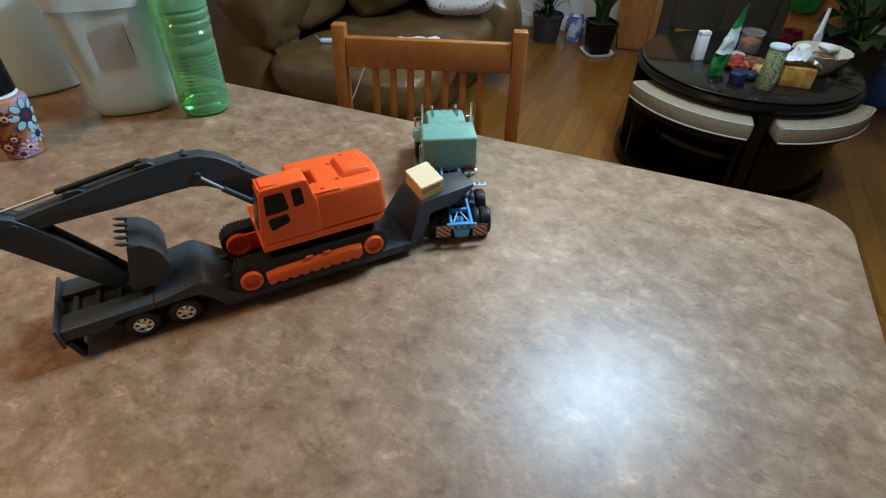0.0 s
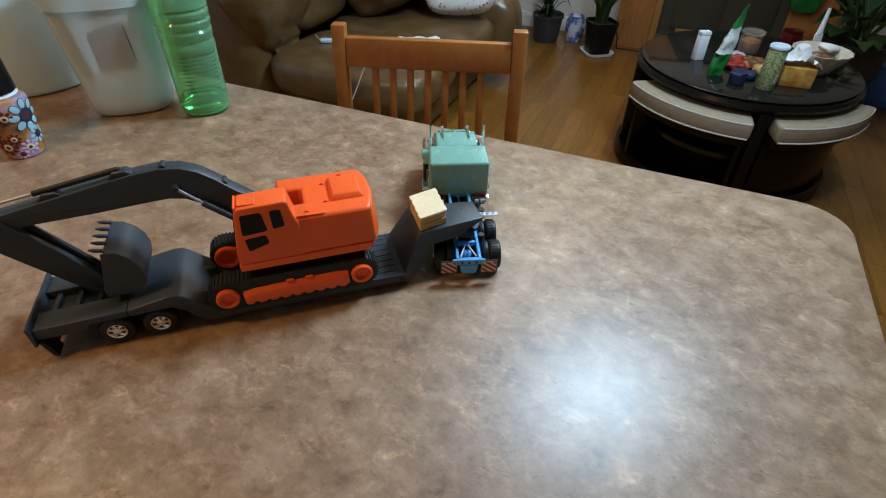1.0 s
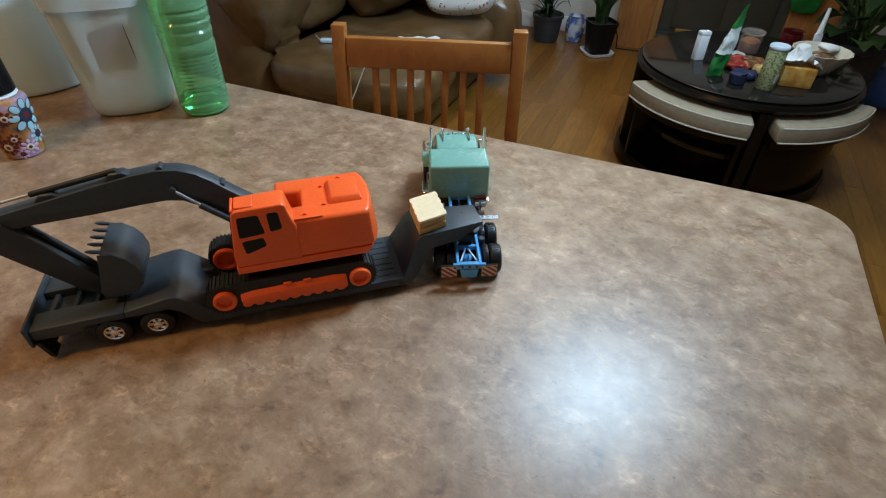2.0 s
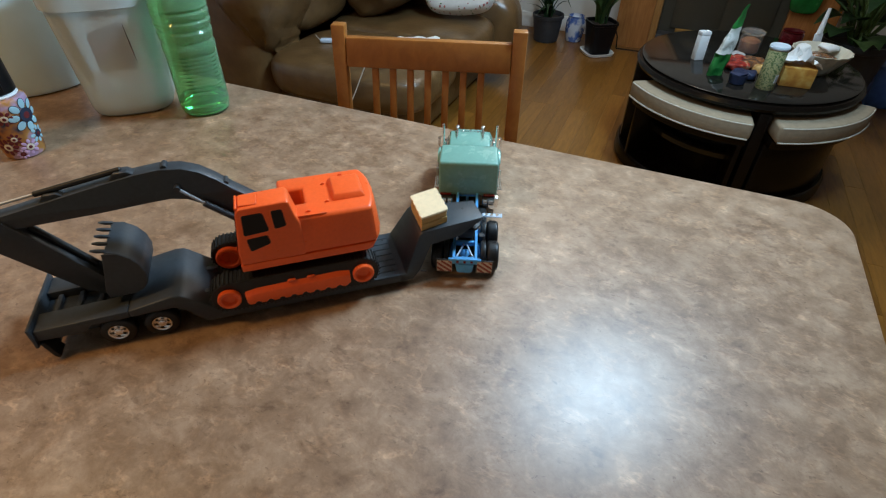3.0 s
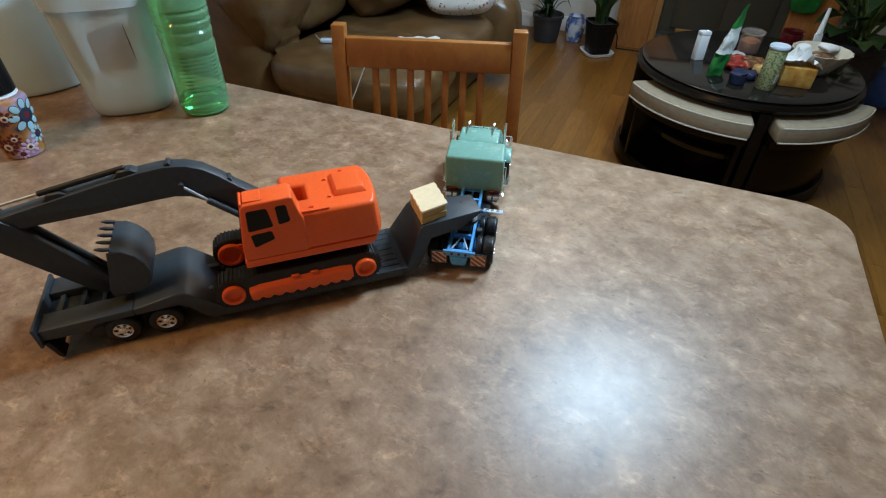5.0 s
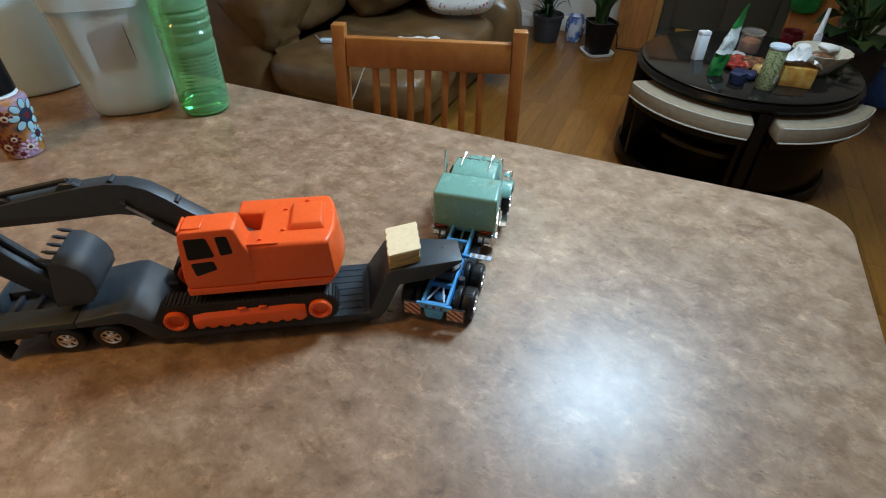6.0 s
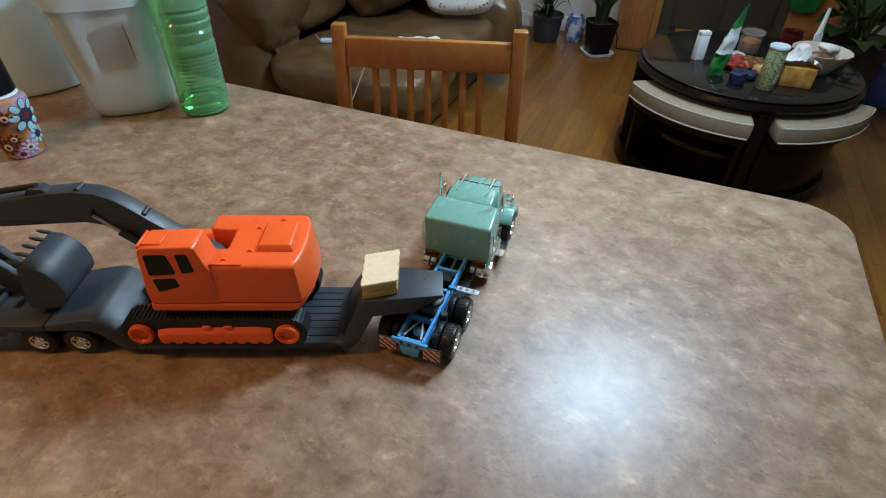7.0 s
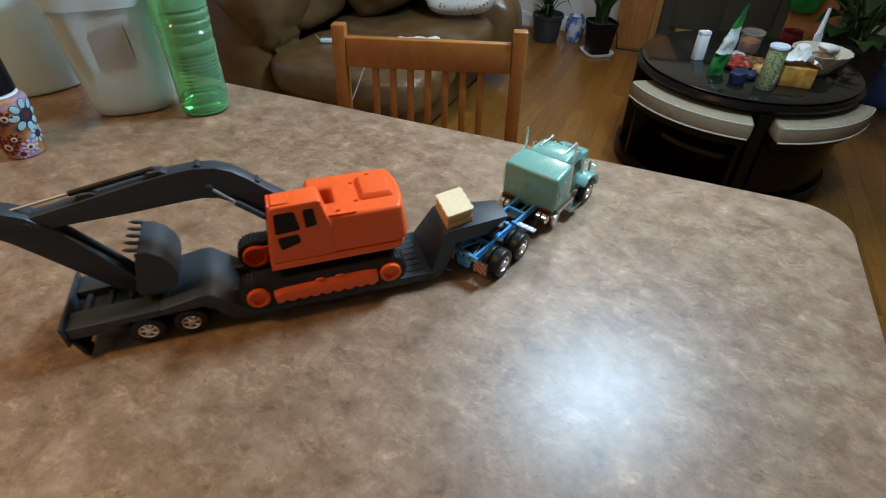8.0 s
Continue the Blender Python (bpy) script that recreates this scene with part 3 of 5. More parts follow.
    part("ram_rod", rod(bmesh.new(), (-0.150, 0, 0.1955), (-0.054, 0, 0.2124), 0.0017, seg=10), M["steel"], boom, "thin bare metal rod")
    for x, z in ((-0.040, 0.2110), (0.038, 0.2265)):
        part("ram_bracket", prism(bmesh.new(), [(x - 0.016, z - 0.010), (x + 0.018, z - 0.005), (x + 0.008, z + 0.0022), (x - 0.006, z + 0.0016)], -0.007, 0.007, 0.001, seg=1), g, boom)
    for s in (-1, 1):
        part("lift_ram", rod(bmesh.new(), (0.118, s * 0.0145, 0.176), (0.165, s * 0.0145, 0.132), 0.0042, seg=12, bev=0.0006), g, boom)
        part("lift_rod", rod(bmesh.new(), (0.094, s * 0.0145, 0.2010), (0.120, s * 0.0145, 0.1745), 0.0018, seg=8), M["steel"], boom)
        part("lift_pin", rod(bmesh.new(), (0.094, s * 0.0100, 0.2015), (0.094, s * 0.0180, 0.2015), 0.0038, seg=12), g, boom)
    # stick
    st = part("stick", prism(bmesh.new(), [(-0.160, 0.204), (-0.148, 0.182), (-0.128, 0.1630), (-0.052, 0.0735), (-0.034, 0.0600), (-0.022, 0.0620), (-0.016, 0.0760), (-0.034, 0.1020), (-0.074, 0.1600), (-0.092, 0.1840), (-0.104, 0.1960), (-0.140, 0.2130)], -0.0130, 0.0130, 0.0016), g, t, "dark grey plastic dipper stick")
    part("stick_ram", rod(bmesh.new(), (-0.078, 0, 0.1720), (-0.030, 0, 0.1020), 0.0034, seg=10), M["black"], st)
    part("pin", rod(bmesh.new(), (-0.027, -0.0175, 0.068), (-0.027, 0.0175, 0.068), 0.0034, seg=12), g, st)
    # bucket: curved shell, two cheeks, teeth
    out = [(-0.006, 0.1385), (0.007, 0.1350), (0.019, 0.1250), (0.0265, 0.1120), (0.0290, 0.0970), (0.0265, 0.0830), (0.0190, 0.0735), (0.0080, 0.0690), (-0.0060, 0.0685), (-0.0220, 0.0690)]
    cx, cz = 0.0, 0.100
    inn = [(cx + (x - cx) * 0.93, cz + (z - cz) * 0.93) for x, z in out]
    bk = part("bucket", prism(bmesh.new(), out + inn[::-1], -0.0320, 0.0350, 0.0005, seg=1), g, t, "curled dark grey toothed bucket")
    for s in (-1, 1):
        part("cheek", prism(bmesh.new(), [(-0.0085, 0.1370)] + out[1:] + [(-0.0235, 0.0800), (-0.0160, 0.1060)], *((-0.0332, -0.0314) if s < 0 else (0.0344, 0.0362)), 0.0006, seg=1), g, bk)
    for i in range(5):
        y = -0.0285 + 0.0150 * i
        part("tooth", prism(bmesh.new(), [(-0.004, 0.1400), (-0.004, 0.1365), (-0.014, 0.1385), (-0.0205, 0.1425), (-0.0140, 0.1425)], y - 0.0021, y + 0.0021, 0.0004, seg=1), g, bk)
    part("linkage", box(bmesh.new(), -0.034, -0.016, -0.0125, 0.0125, 0.060, 0.086, 0.002), g, bk)
    return t


digger = excavator()


# ---- cream lumber stack on the gooseneck ----
def lumber():
    t = thing("lumber_stack", pose(0, 0, TOP), "cream plastic block moulded as stacked boards, on the gooseneck", "toy load")
    # the moulding is skewed: its corners are not square
    m = pose(0.4130, 0.0040, 0, 0, 0, 6) @ Matrix(((1, 0.10, 0, 0), (0.15, 1, 0, 0), (0, 0, 1, 0), (0, 0, 0, 1)))
    for i in range(3):
        pts = []
        for sx in (1, -1):
            for j in range(25):
                u = -1 + 2 * j / 24
                w = 0.0012 * max(0, math.sin(j * math.pi / 3 + i)) * (1 if i == 2 else 0.4)
                pts.append((sx * (0.0222 - w), sx * u * 0.0290 - 0.0022))
        z = (0.0842, 0.0947, 0.1052)[i]
        ins = 0.0006 if i == 1 else 0
        grow = (0.985, 0.985, 1.035)[i]
        pts = [((p[0] - math.copysign(ins, p[0])) * grow, (p[1] - math.copysign(ins, p[1])) * grow) for p in pts]
        part("board_layer", prism(bmesh.new(), pts, z, z + (0.0104, 0.0104, 0.0036)[i], 0.0005, m, seg=1, plane="xy"), M["cream"] if i == 2 else M["board"], t)
    return t


load = lumber()


# ---- tractor unit ----
def tractor_unit():
    t = thing("toy_lorry", pose(0, 0, TOP), "seafoam green model lorry tractor with chrome trim and blue chassis", "toy truck")
    te, bl, ch, k = M["teal"], M["blue"], M["chrome"], M["black"]
    for s in (-1, 1):
        part("frame_rail", box(bmesh.new(), -0.030, 0.300, s * 0.0165 - 0.0022, s * 0.0165 + 0.0022, 0.030, 0.0425, 0.0006, seg=1), bl, t, "blue painted frame rail")
    for x, z0, z1 in ((-0.030, 0.031, 0.0425), (0.012, 0.033, 0.041), (0.070, 0.033, 0.0425), (0.112, 0.033, 0.0425), (0.150, 0.033, 0.042)):
        part("crossmember", box(bmesh.new(), x - 0.0025, x + 0.0025, -0.0143, 0.0143, z0, z1, 0.0006, seg=1), bl, t)
    part("rear_crossmember", box(bmesh.new(), -0.0345, -0.0305, -0.0245, 0.0245, 0.033, 0.0425, 0.0008, seg=1), bl, t)
    part("tow_plate", prism(bmesh.new(), [(-0.0140, 0.032), (0.0140, 0.032), (0.0115, 0.019), (0.008, 0.0165), (-0.008, 0.0165), (-0.0115, 0.019)], -0.0006, 0.0020, 0.0008, Matrix.Translation((-0.033, 0, 0)) @ Matrix.Rotation(radians(90), 4, "Z")), bl, t)
    for y in (-0.0105, 0.0, 0.0105):
        part("tail_lamp", rod(bmesh.new(), (-0.0343, y, 0.0378), (-0.0356, y, 0.0378), 0.0021, seg=12), M["taillight"], t)
    # diagonal braces and differential housings
    for s in (-1, 1):
        part("brace", rod(bmesh.new(), (-0.024, s * 0.012, 0.040), (0.010, s * 0.002, 0.036), 0.0014, seg=8), M["paleblue"], t)
        part("air_bag", rod(bmesh.new(), (0.026, s * 0.0245, 0.026), (0.026, s * 0.0245, 0.044), 0.0055, seg=16, bev=0.001), M["pot"], t)
        part("suspension_arm", box(bmesh.new(), -0.006, 0.060, s * 0.0215 - 0.002, s * 0.0215 + 0.002, 0.022, 0.030, 0.001, seg=1), bl, t)
    for x in (0.0, 0.0525):
        part("axle", rod(bmesh.new(), (x, -0.034, 0.0229), (x, 0.034, 0.0229), 0.0036, seg=12), bl, t)
        part("differential", ball(bmesh.new(), (x, 0, 0.0229), 0.0095, 0.0095, 0.0095), bl, t)
    part("front_axle", rod(bmesh.new(), (0.2670, -0.045, 0.0229), (0.2670, 0.045, 0.0229), 0.0026, seg=10), bl, t)
    part("driveshaft", rod(bmesh.new(), (0.055, 0, 0.028), (0.19, 0, 0.032), 0.0026, seg=10), ch, t)
    # plates added to stop light under the chassis and close its shadow
    part("shadow_pan", box(bmesh.new(), -0.026, 0.190, -0.0200, 0.0200, 0.0245, 0.0265, 0.0005, seg=1), k, t, "added black pan between the rails that keeps light from passing under")
    part("shadow_tray", box(bmesh.new(), 0.078, 0.136, -0.0340, 0.0340, 0.0215, 0.0242, 0.0005, seg=1), k, t)
    for x, w in ((0.014, 0.011), (0.062, 0.013), (0.092, 0.010)):
        part("equipment_box", box(bmesh.new(), x, x + 0.016, -w, w, 0.0266, 0.0385, 0.0012, seg=1), k, t)
    # fifth wheel
    fw = bmesh.new()
    lathe(fw, [(0.020, 0.057), (0.0215, 0.058), (0.0215, 0.0625), (0.020, 0.0635)], 28, Matrix.Translation((0.0325, 0.0, 0)))
    part("fifth_wheel", fw, k, t)
    part("fifth_wheel_mount", prism(bmesh.new(), [(0.018, 0.0427), (0.047, 0.0427), (0.041, 0.057), (0.024, 0.057)], -0.0125, 0.0125, 0.001), M["grey"], t)
    # wheels
    for s in (-1, 1):
        for x in (0.0018, 0.0545):
            wheel("wheel", t, x, s * 0.0425, 0.0229, 0.0224, 0.0175, s, 0.0128, ch, 8)
            wheel("inner_wheel", t, x, s * 0.0325 - s * 0.0045, 0.0229, 0.0220, 0.0085, s, 0.0125, k, 8)
        wheel("front_wheel", t, 0.2670, s * 0.0515, 0.0229, 0.0224, 0.0140, s, 0.0135, ch, 8)
        # mud flap with diagonal warning stripes
        y = s * 0.0300
        fl = part("mudflap", box(bmesh.new(), -0.0340, -0.0324, y - 0.0128, y + 0.0128, 0.0165, 0.0405, 0.0004, seg=1), M["pot"], t)
        part("warning_panel", box(bmesh.new(), -0.0346, -0.0339, y - 0.0112, y + 0.0112, 0.0185, 0.0385, 0), M["flap"], fl)
        for i in range(4):
            c = -0.0150 + 0.0085 * i
            # keep the stripe inside its panel
            n = 9
            up, dn = [], []
            for j in range(n):
                yy = -0.0108 + 0.0216 * j / (n - 1)
                z0 = c + yy * 0.75 + 0.002
                a, b = max(-0.0096, min(0.0096, z0)), max(-0.0096, min(0.0096, z0 + 0.0042))
                if b - a > 0.0003:
                    dn.append((yy, a))
                    up.append((yy, b))
            if len(dn) > 1:
                sb = prism(bmesh.new(), dn + up[::-1], 0.0, 0.0004, 0)
                sb.transform(Matrix.Translation((-0.0350, y, 0.0285)) @ Matrix(((0, 1, 0, 0), (1, 0, 0, 0), (0, 0, 1, 0), (0, 0, 0, 1))))
                part("stripe", sb, M["flapstripe"], fl)
    # light bar behind the sleeper, reaching out over the drive wheels
    for s in (-1, 1):
        lb = part("light_bar", box(bmesh.new(), 0.0700, 0.0800, *sorted((s * 0.0255, s * 0.0580)), 0.0455, 0.0475, 0.0007, seg=1), M["paleblue"], t, "pale blue light bar")
        for i in range(3):
            part("lens", rod(bmesh.new(), (0.0750, s * (0.0320 + 0.0090 * i), 0.0474), (0.0750, s * (0.0320 + 0.0090 * i), 0.0486), 0.0027, seg=12), ch, lb)
        part("light_bar_arm", box(bmesh.new(), 0.0725, 0.0775, *sorted((s * 0.0140, s * 0.0258)), 0.0415, 0.0465, 0.0006, seg=1), bl, t)
    # tanks, steps and battery boxes under the sleeper
    for s in (-1, 1):
        part("fuel_tank", rod(bmesh.new(), (0.168, s * 0.0395, 0.0240), (0.226, s * 0.0395, 0.0240), 0.0115, seg=24, bev=0.0015), ch, t, "polished chrome fuel tank")
        part("air_tank", rod(bmesh.new(), (0.137, s * 0.026, 0.0285), (0.137, s * 0.047, 0.0285), 0.0080, seg=20, bev=0.0016), ch, t, "chrome air tank")
        part("air_tank_band", rod(bmesh.new(), (0.137, s * 0.034, 0.0285), (0.137, s * 0.037, 0.0285), 0.0084, seg=20), M["pot"], t)
        part("battery_box", box(bmesh.new(), 0.149, 0.166, *sorted((s * 0.0400, s * 0.0545)), 0.0110, 0.0300, 0.0012), ch, t, "chrome battery box")
        part("step", box(bmesh.new(), 0.194, 0.234, *sorted((s * 0.0485, s * 0.0620)), 0.0180, 0.0205, 0.0006, seg=1), ch, t, "chrome running-board step")
        part("step_bracket", box(bmesh.new(), 0.205, 0.221, *sorted((s * 0.0450, s * 0.0490)), 0.0180, 0.034, 0.0006, seg=1), ch, t)
        part("marker_lamp", box(bmesh.new(), 0.1408, 0.1452, *sorted((s * 0.0280, s * 0.0480)), 0.0385, 0.0420, 0.0007, seg=1), M["taillight"], t, "dark red marker lamp strip")
        part("lamp_mount", box(bmesh.new(), 0.137, 0.150, *sorted((s * 0.0260, s * 0.0470)), 0.0340, 0.0373, 0.0006, seg=1), M["pot"], t)
    # sleeper
    bm = box(bmesh.new(), 0.1455, 0.1985, -0.0510, 0.0510, 0.0360, 0.1005)
    for v in bm.verts:
        if v.co.z > 0.09 and v.co.x > 0.19:
            v.co.z += 0.0075
            v.co.y *= 0.97
    rounded(bm, 0.0050, 4)
    slp = part("sleeper", bm, te, t)
    for s in (-1, 1):
        part("grab_rail", tube(bmesh.new(), [(0.152, s * 0.0500, 0.052), (0.152, s * 0.0545, 0.052), (0.152, s * 0.0545, 0.086), (0.152, s * 0.0500, 0.086)], 0.0008, 6), ch, slp)
        part("side_vent", rod(bmesh.new(), (0.174, s * 0.0500, 0.086), (0.174, s * 0.0520, 0.086), 0.0014, seg=10), ch, slp)
    # day cab with raked windscreen
    bm = prism(bmesh.new(), [(0.1980, 0.034), (0.1980, 0.1050), (0.2150, 0.1095), (0.2480, 0.1070), (0.2545, 0.1050), (0.2640, 0.0880), (0.2640, 0.034)], -0.0425, 0.0425)
    for v in bm.verts:
        if v.co.z > 0.09:
            v.co.y *= 0.84
    rounded(bm, 0.0030, 3)
    cab = part("cab", bm, te, t)
    for s in (-1, 1):
        part("side_window", prism(bmesh.new(), [(0.2220, 0.0720), (0.2220, 0.0960), (0.2440, 0.0960), (0.2520, 0.0720)], *sorted((s * 0.0427, s * 0.0419)), 0.0003, seg=1), M["window"], cab, "dark side window")
        part("door_handle", box(bmesh.new(), 0.2220, 0.2270, *sorted((s * 0.0425, s * 0.0440)), 0.0640, 0.0655, 0.0003, seg=1), ch, cab)
        bm = box(bmesh.new(), -0.0006, 0.0006, *sorted((s * 0.003, s * 0.0330)), -0.0075, 0.0075, 0)
        bm.transform(Matrix.Translation((0.2604, 0, 0.0970)) @ Matrix.Rotation(radians(-29), 4, "Y"))
        part("windscreen", bm, M["window"], cab, "dark split windscreen")
        # stacks, horns, mirrors
        part("exhaust_stack", rod(bmesh.new(), (0.2040, s * 0.0460, 0.045), (0.2040, s * 0.0460, 0.1420), 0.0021, seg=12), ch, t, "tall chrome exhaust stack")
        part("heat_shield", rod(bmesh.new(), (0.2040, s * 0.0460, 0.055), (0.2040, s * 0.0460, 0.1000), 0.0031, seg=12, bev=0.0005), ch, t)
        hn = part("air_horn", rod(bmesh.new(), (0.2160, s * 0.0230, 0.1115), (0.2480, s * 0.0230, 0.1120), 0.0011, 0.0015, seg=10), ch, cab, "chrome roof air horn")
        part("horn_bell", rod(bmesh.new(), (0.2480, s * 0.0230, 0.1120), (0.2560, s * 0.0230, 0.1125), 0.0015, 0.0036, seg=12), ch, hn)
        for x in (0.228, 0.244):
            part("horn_post", rod(bmesh.new(), (x, s * 0.0230, 0.105), (x, s * 0.0230, 0.1118), 0.0006, seg=6), ch, hn)
        mr = part("mirror", box(bmesh.new(), 0.2520, 0.2550, *sorted((s * 0.0540, s * 0.0590)), 0.074, 0.092, 0.0006, seg=1), ch, t, "chrome door mirror")
        part("mirror_arm", tube(bmesh.new(), [(0.2500, s * 0.0438, 0.094), (0.2535, s * 0.0565, 0.0935), (0.2535, s * 0.0565, 0.0725), (0.2520, s * 0.0438, 0.0720)], 0.0006, 6), ch, mr)
    for i in range(5):
        y = -0.026 + 0.013 * i
        part("roof_lamp", ball(bmesh.new(), (0.2480, y, 0.1072), 0.0022, 0.0016, 0.0018, seg=10), ch, cab)
    # bonnet and wings
    bm = box(bmesh.new(), 0.2590, 0.3120, -0.0275, 0.0275, 0.030, 0.0915)
    for v in bm.verts:
        if v.co.z > 0.07:
            v.co.z -= 0.0105 if v.co.x > 0.3 else 0
        if v.co.x < 0.27:
            v.co.y *= 1.16
    rounded(bm, 0.0045, 3)
    bon = part("bonnet", bm, te, t)
    part("grille", box(bmesh.new(), 0.3118, 0.3150, -0.0200, 0.0200, 0.032, 0.0730, 0.0012, seg=1), ch, bon, "chrome radiator grille")
    part("bonnet_strip", rod(bmesh.new(), (0.268, 0, 0.0900), (0.308, 0, 0.0820), 0.0008, seg=8), ch, bon)
    part("bumper", box(bmesh.new(), 0.3140, 0.3190, -0.0500, 0.0500, 0.0140, 0.0290, 0.0016), ch, t, "chrome front bumper")
    for s in (-1, 1):
        outer = arc(0.2670, 0.0240, 0.0340, 140, 2, 14)
        inner = arc(0.2670, 0.0240, 0.0285, 2, 140, 14)
        wg = prism(bmesh.new(), [(x + (0.005 if x > 0.286 else 0), z) for x, z in outer] + [(x, z) for x, z in inner], *sorted((s * 0.0290, s * 0.0595)), 0.0016)
        part("wing", wg, te, t)
        hb = part("headlamp", box(bmesh.new(), 0.2980, 0.3080, *sorted((s * 0.0350, s * 0.0490)), 0.0520, 0.0605, 0.0012), ch, t, "chrome twin headlamp")
        for yy in (0.0388, 0.0452):
            part("headlamp_lens", rod(bmesh.new(), (0.3075, s * yy, 0.0562), (0.3088, s * yy, 0.0562), 0.0027, seg=12), M["glass"], hb)
        part("air_cleaner", rod(bmesh.new(), (0.2660, s * 0.0375, 0.0600), (0.2660, s * 0.0375, 0.0830), 0.0055, seg=18, bev=0.001), ch, t, "chrome air cleaner canister")
    return t


lorry = tractor_unit()


# ---- dining chair ----
def dining_chair():
    t = thing("dining_chair", pose(-0.042, 1.303, 0, 0, 0, -5.1), "honey-stained wooden dining chair with a slatted back, pushed to the table", "chair")
    w = M["chairwood"]
    lean = lambda z: (z - 0.91) * 0.16
    def upright(x0, x1, d, z0, z1, bev=0.003):
        bm = box(bmesh.new(), x0, x1, -d / 2, d / 2, z0, z1)
        for v in bm.verts:
            v.co.y += lean(max(v.co.z, 0.44))
        rounded(bm, bev, 2)
        return bm
    for s in (-1, 1):
        part("back_post", upright(*sorted((s * 0.236, s * 0.202)), 0.030, 0.0, 0.912, 0.004), w, t)
    part("top_rail", upright(-0.2015, 0.2015, 0.022, 0.815, 0.884, 0.004), w, t)
    part("lower_rail", upright(-0.2015, 0.2015, 0.022, 0.500, 0.540), w, t)
    for i in range(7):
        x = (i - 3) * 0.0440
        part("slat", upright(x - 0.0085, x + 0.0085, 0.010, 0.5402, 0.8148, 0.002), w, t)
    part("seat", prism(bmesh.new(), [(-0.225, -0.105), (0.225, -0.105), (0.240, -0.47), (0.20, -0.50), (-0.20, -0.50), (-0.240, -0.47)], 0.430, 0.455, 0.006, plane="xy"), w, t)
    for s in (-1, 1):
        part("leg", box(bmesh.new(), *sorted((s * 0.220, s * 0.185)), -0.48, -0.445, 0, 0.4298, 0.003), w, t)
        part("side_rail", box(bmesh.new(), *sorted((s * 0.212, s * 0.196)), -0.444, -0.092, 0.375, 0.4295, 0.002), w, t)


dining_chair()


# ---- sofa and what lies on it ----
def sofa():
    t = thing("sofa", ROOM_POSE, "worn brown leather sofa with puffy cushions", "sofa")
    L = M["leather"]
    part("base", box(bmesh.new(), -2.16, -1.06, 2.03, 3.20, 0.03, 0.27, 0.03, seg=3), L, t)
    part("seat_cushion", cushion(bmesh.new(), -1.745, -0.925, 1.885, 2.46, 0.25, 0.45, 0.5, n=14, wob=0.012), L, t)
    part("seat_cushion", cushion(bmesh.new(), -1.78, -0.925, 2.462, 3.02, 0.25, 0.45, 0.5, n=14, wob=0.012), L, t)
    # rolled pad at the near end, pinched where it meets the seat
    pad = cushion(bmesh.new(), -1.905, -1.615, 1.84, 2.30, 0.40, 1.04, 1.1, n=26, wob=0.02)
    for v in pad.verts:
        k = min(max((v.co.z - 0.40) / 0.30, 0.0), 1.0)
        k = k * k * (3 - 2 * k)
        a = math.atan2(v.co.z - 0.40, v.co.x + 1.755)
        pleat = 0.009 * math.sin(a * 13 + 4 * noise.noise(v.co * 5)) * (1 - k) + 0.004 * math.sin(v.co.z * 90 + 5 * noise.noise(v.co * 6)) * k * (1 - k) * 4
        v.co.x = -1.758 + (v.co.x + 1.758) * (0.42 + 0.58 * k) + pleat * 0.5
        v.co.y += 0.10 * (1 - k) * (1 if v.co.y < 2.09 else -1) + pleat
    part("rolled_pad", pad, L, t)
    part("side_panel", cushion(bmesh.new(), -2.32, -1.74, 1.90, 2.30, 0.04, 0.98, 0.7, n=16, wob=0.03), L, t)
    part("back_cushion", cushion(bmesh.new(), -2.22, -1.655, 2.14, 2.70, 0.43, 0.98, 0.8, n=16, wob=0.03), L, t)
    part("back_cushion", cushion(bmesh.new(), -2.20, -1.69, 2.69, 3.10, 0.43, 0.92, 0.6, n=14, wob=0.03), L, t)
    part("backrest", box(bmesh.new(), -2.30, -2.08, 1.90, 3.20, 0.03, 0.80, 0.05, seg=3), L, t)
    part("arm", cushion(bmesh.new(), -2.16, -0.86, 2.98, 3.28, 0.05, 0.56, 0.5, n=14, wob=0.02), L, t)
    for a, b in ((-1.12, 2.10), (-1.12, 3.12), (-2.2, 2.10), (-2.2, 3.12)):
        part("foot", rod(bmesh.new(), (a, b, 0), (a, b, 0.05), 0.025, seg=12), M["darkwood"], t)
    c = link_mesh("loose_cushion", cushion(bmesh.new(), -0.23, 0.23, -0.31, 0.31, -0.13, 0.13, 0.8, n=18, wob=0.09), L)
    c.matrix_basis = ROOM_POSE @ pose(-1.50, 2.88, 0.605, 0, -30, 0)
    tagged(c, "wrinkled brown leather back cushion slumped on the sofa", "cushion")
    # flowered pillow
    p = thing("flowered_pillow", ROOM_POSE @ pose(-1.12, 2.86, 0.650, 58, -6, 8), "white throw pillow with small red flowers, on the sofa", "pillow")
    pc = part("cover", cushion(bmesh.new(), -0.19, 0.19, -0.19, 0.19, -0.07, 0.07, 1.0, n=12, wob=0.02), M["fabric"], p)
    rnd = random.Random(5)
    spots = [v for v in pc.data.vertices if v.co.y < 0.1]
    for i in range(240):
        v = rnd.choice(spots)
        r = rnd.uniform(0.003, 0.0065)
        part("flower", ball(bmesh.new(), v.co + v.normal * 0.001 - v.normal * r * 0.6, r, r * rnd.uniform(0.7, 1.2), r, seg=8), (M["flower_red"], M["petalpinkish"], M["leaf2"])[i % 3], pc)
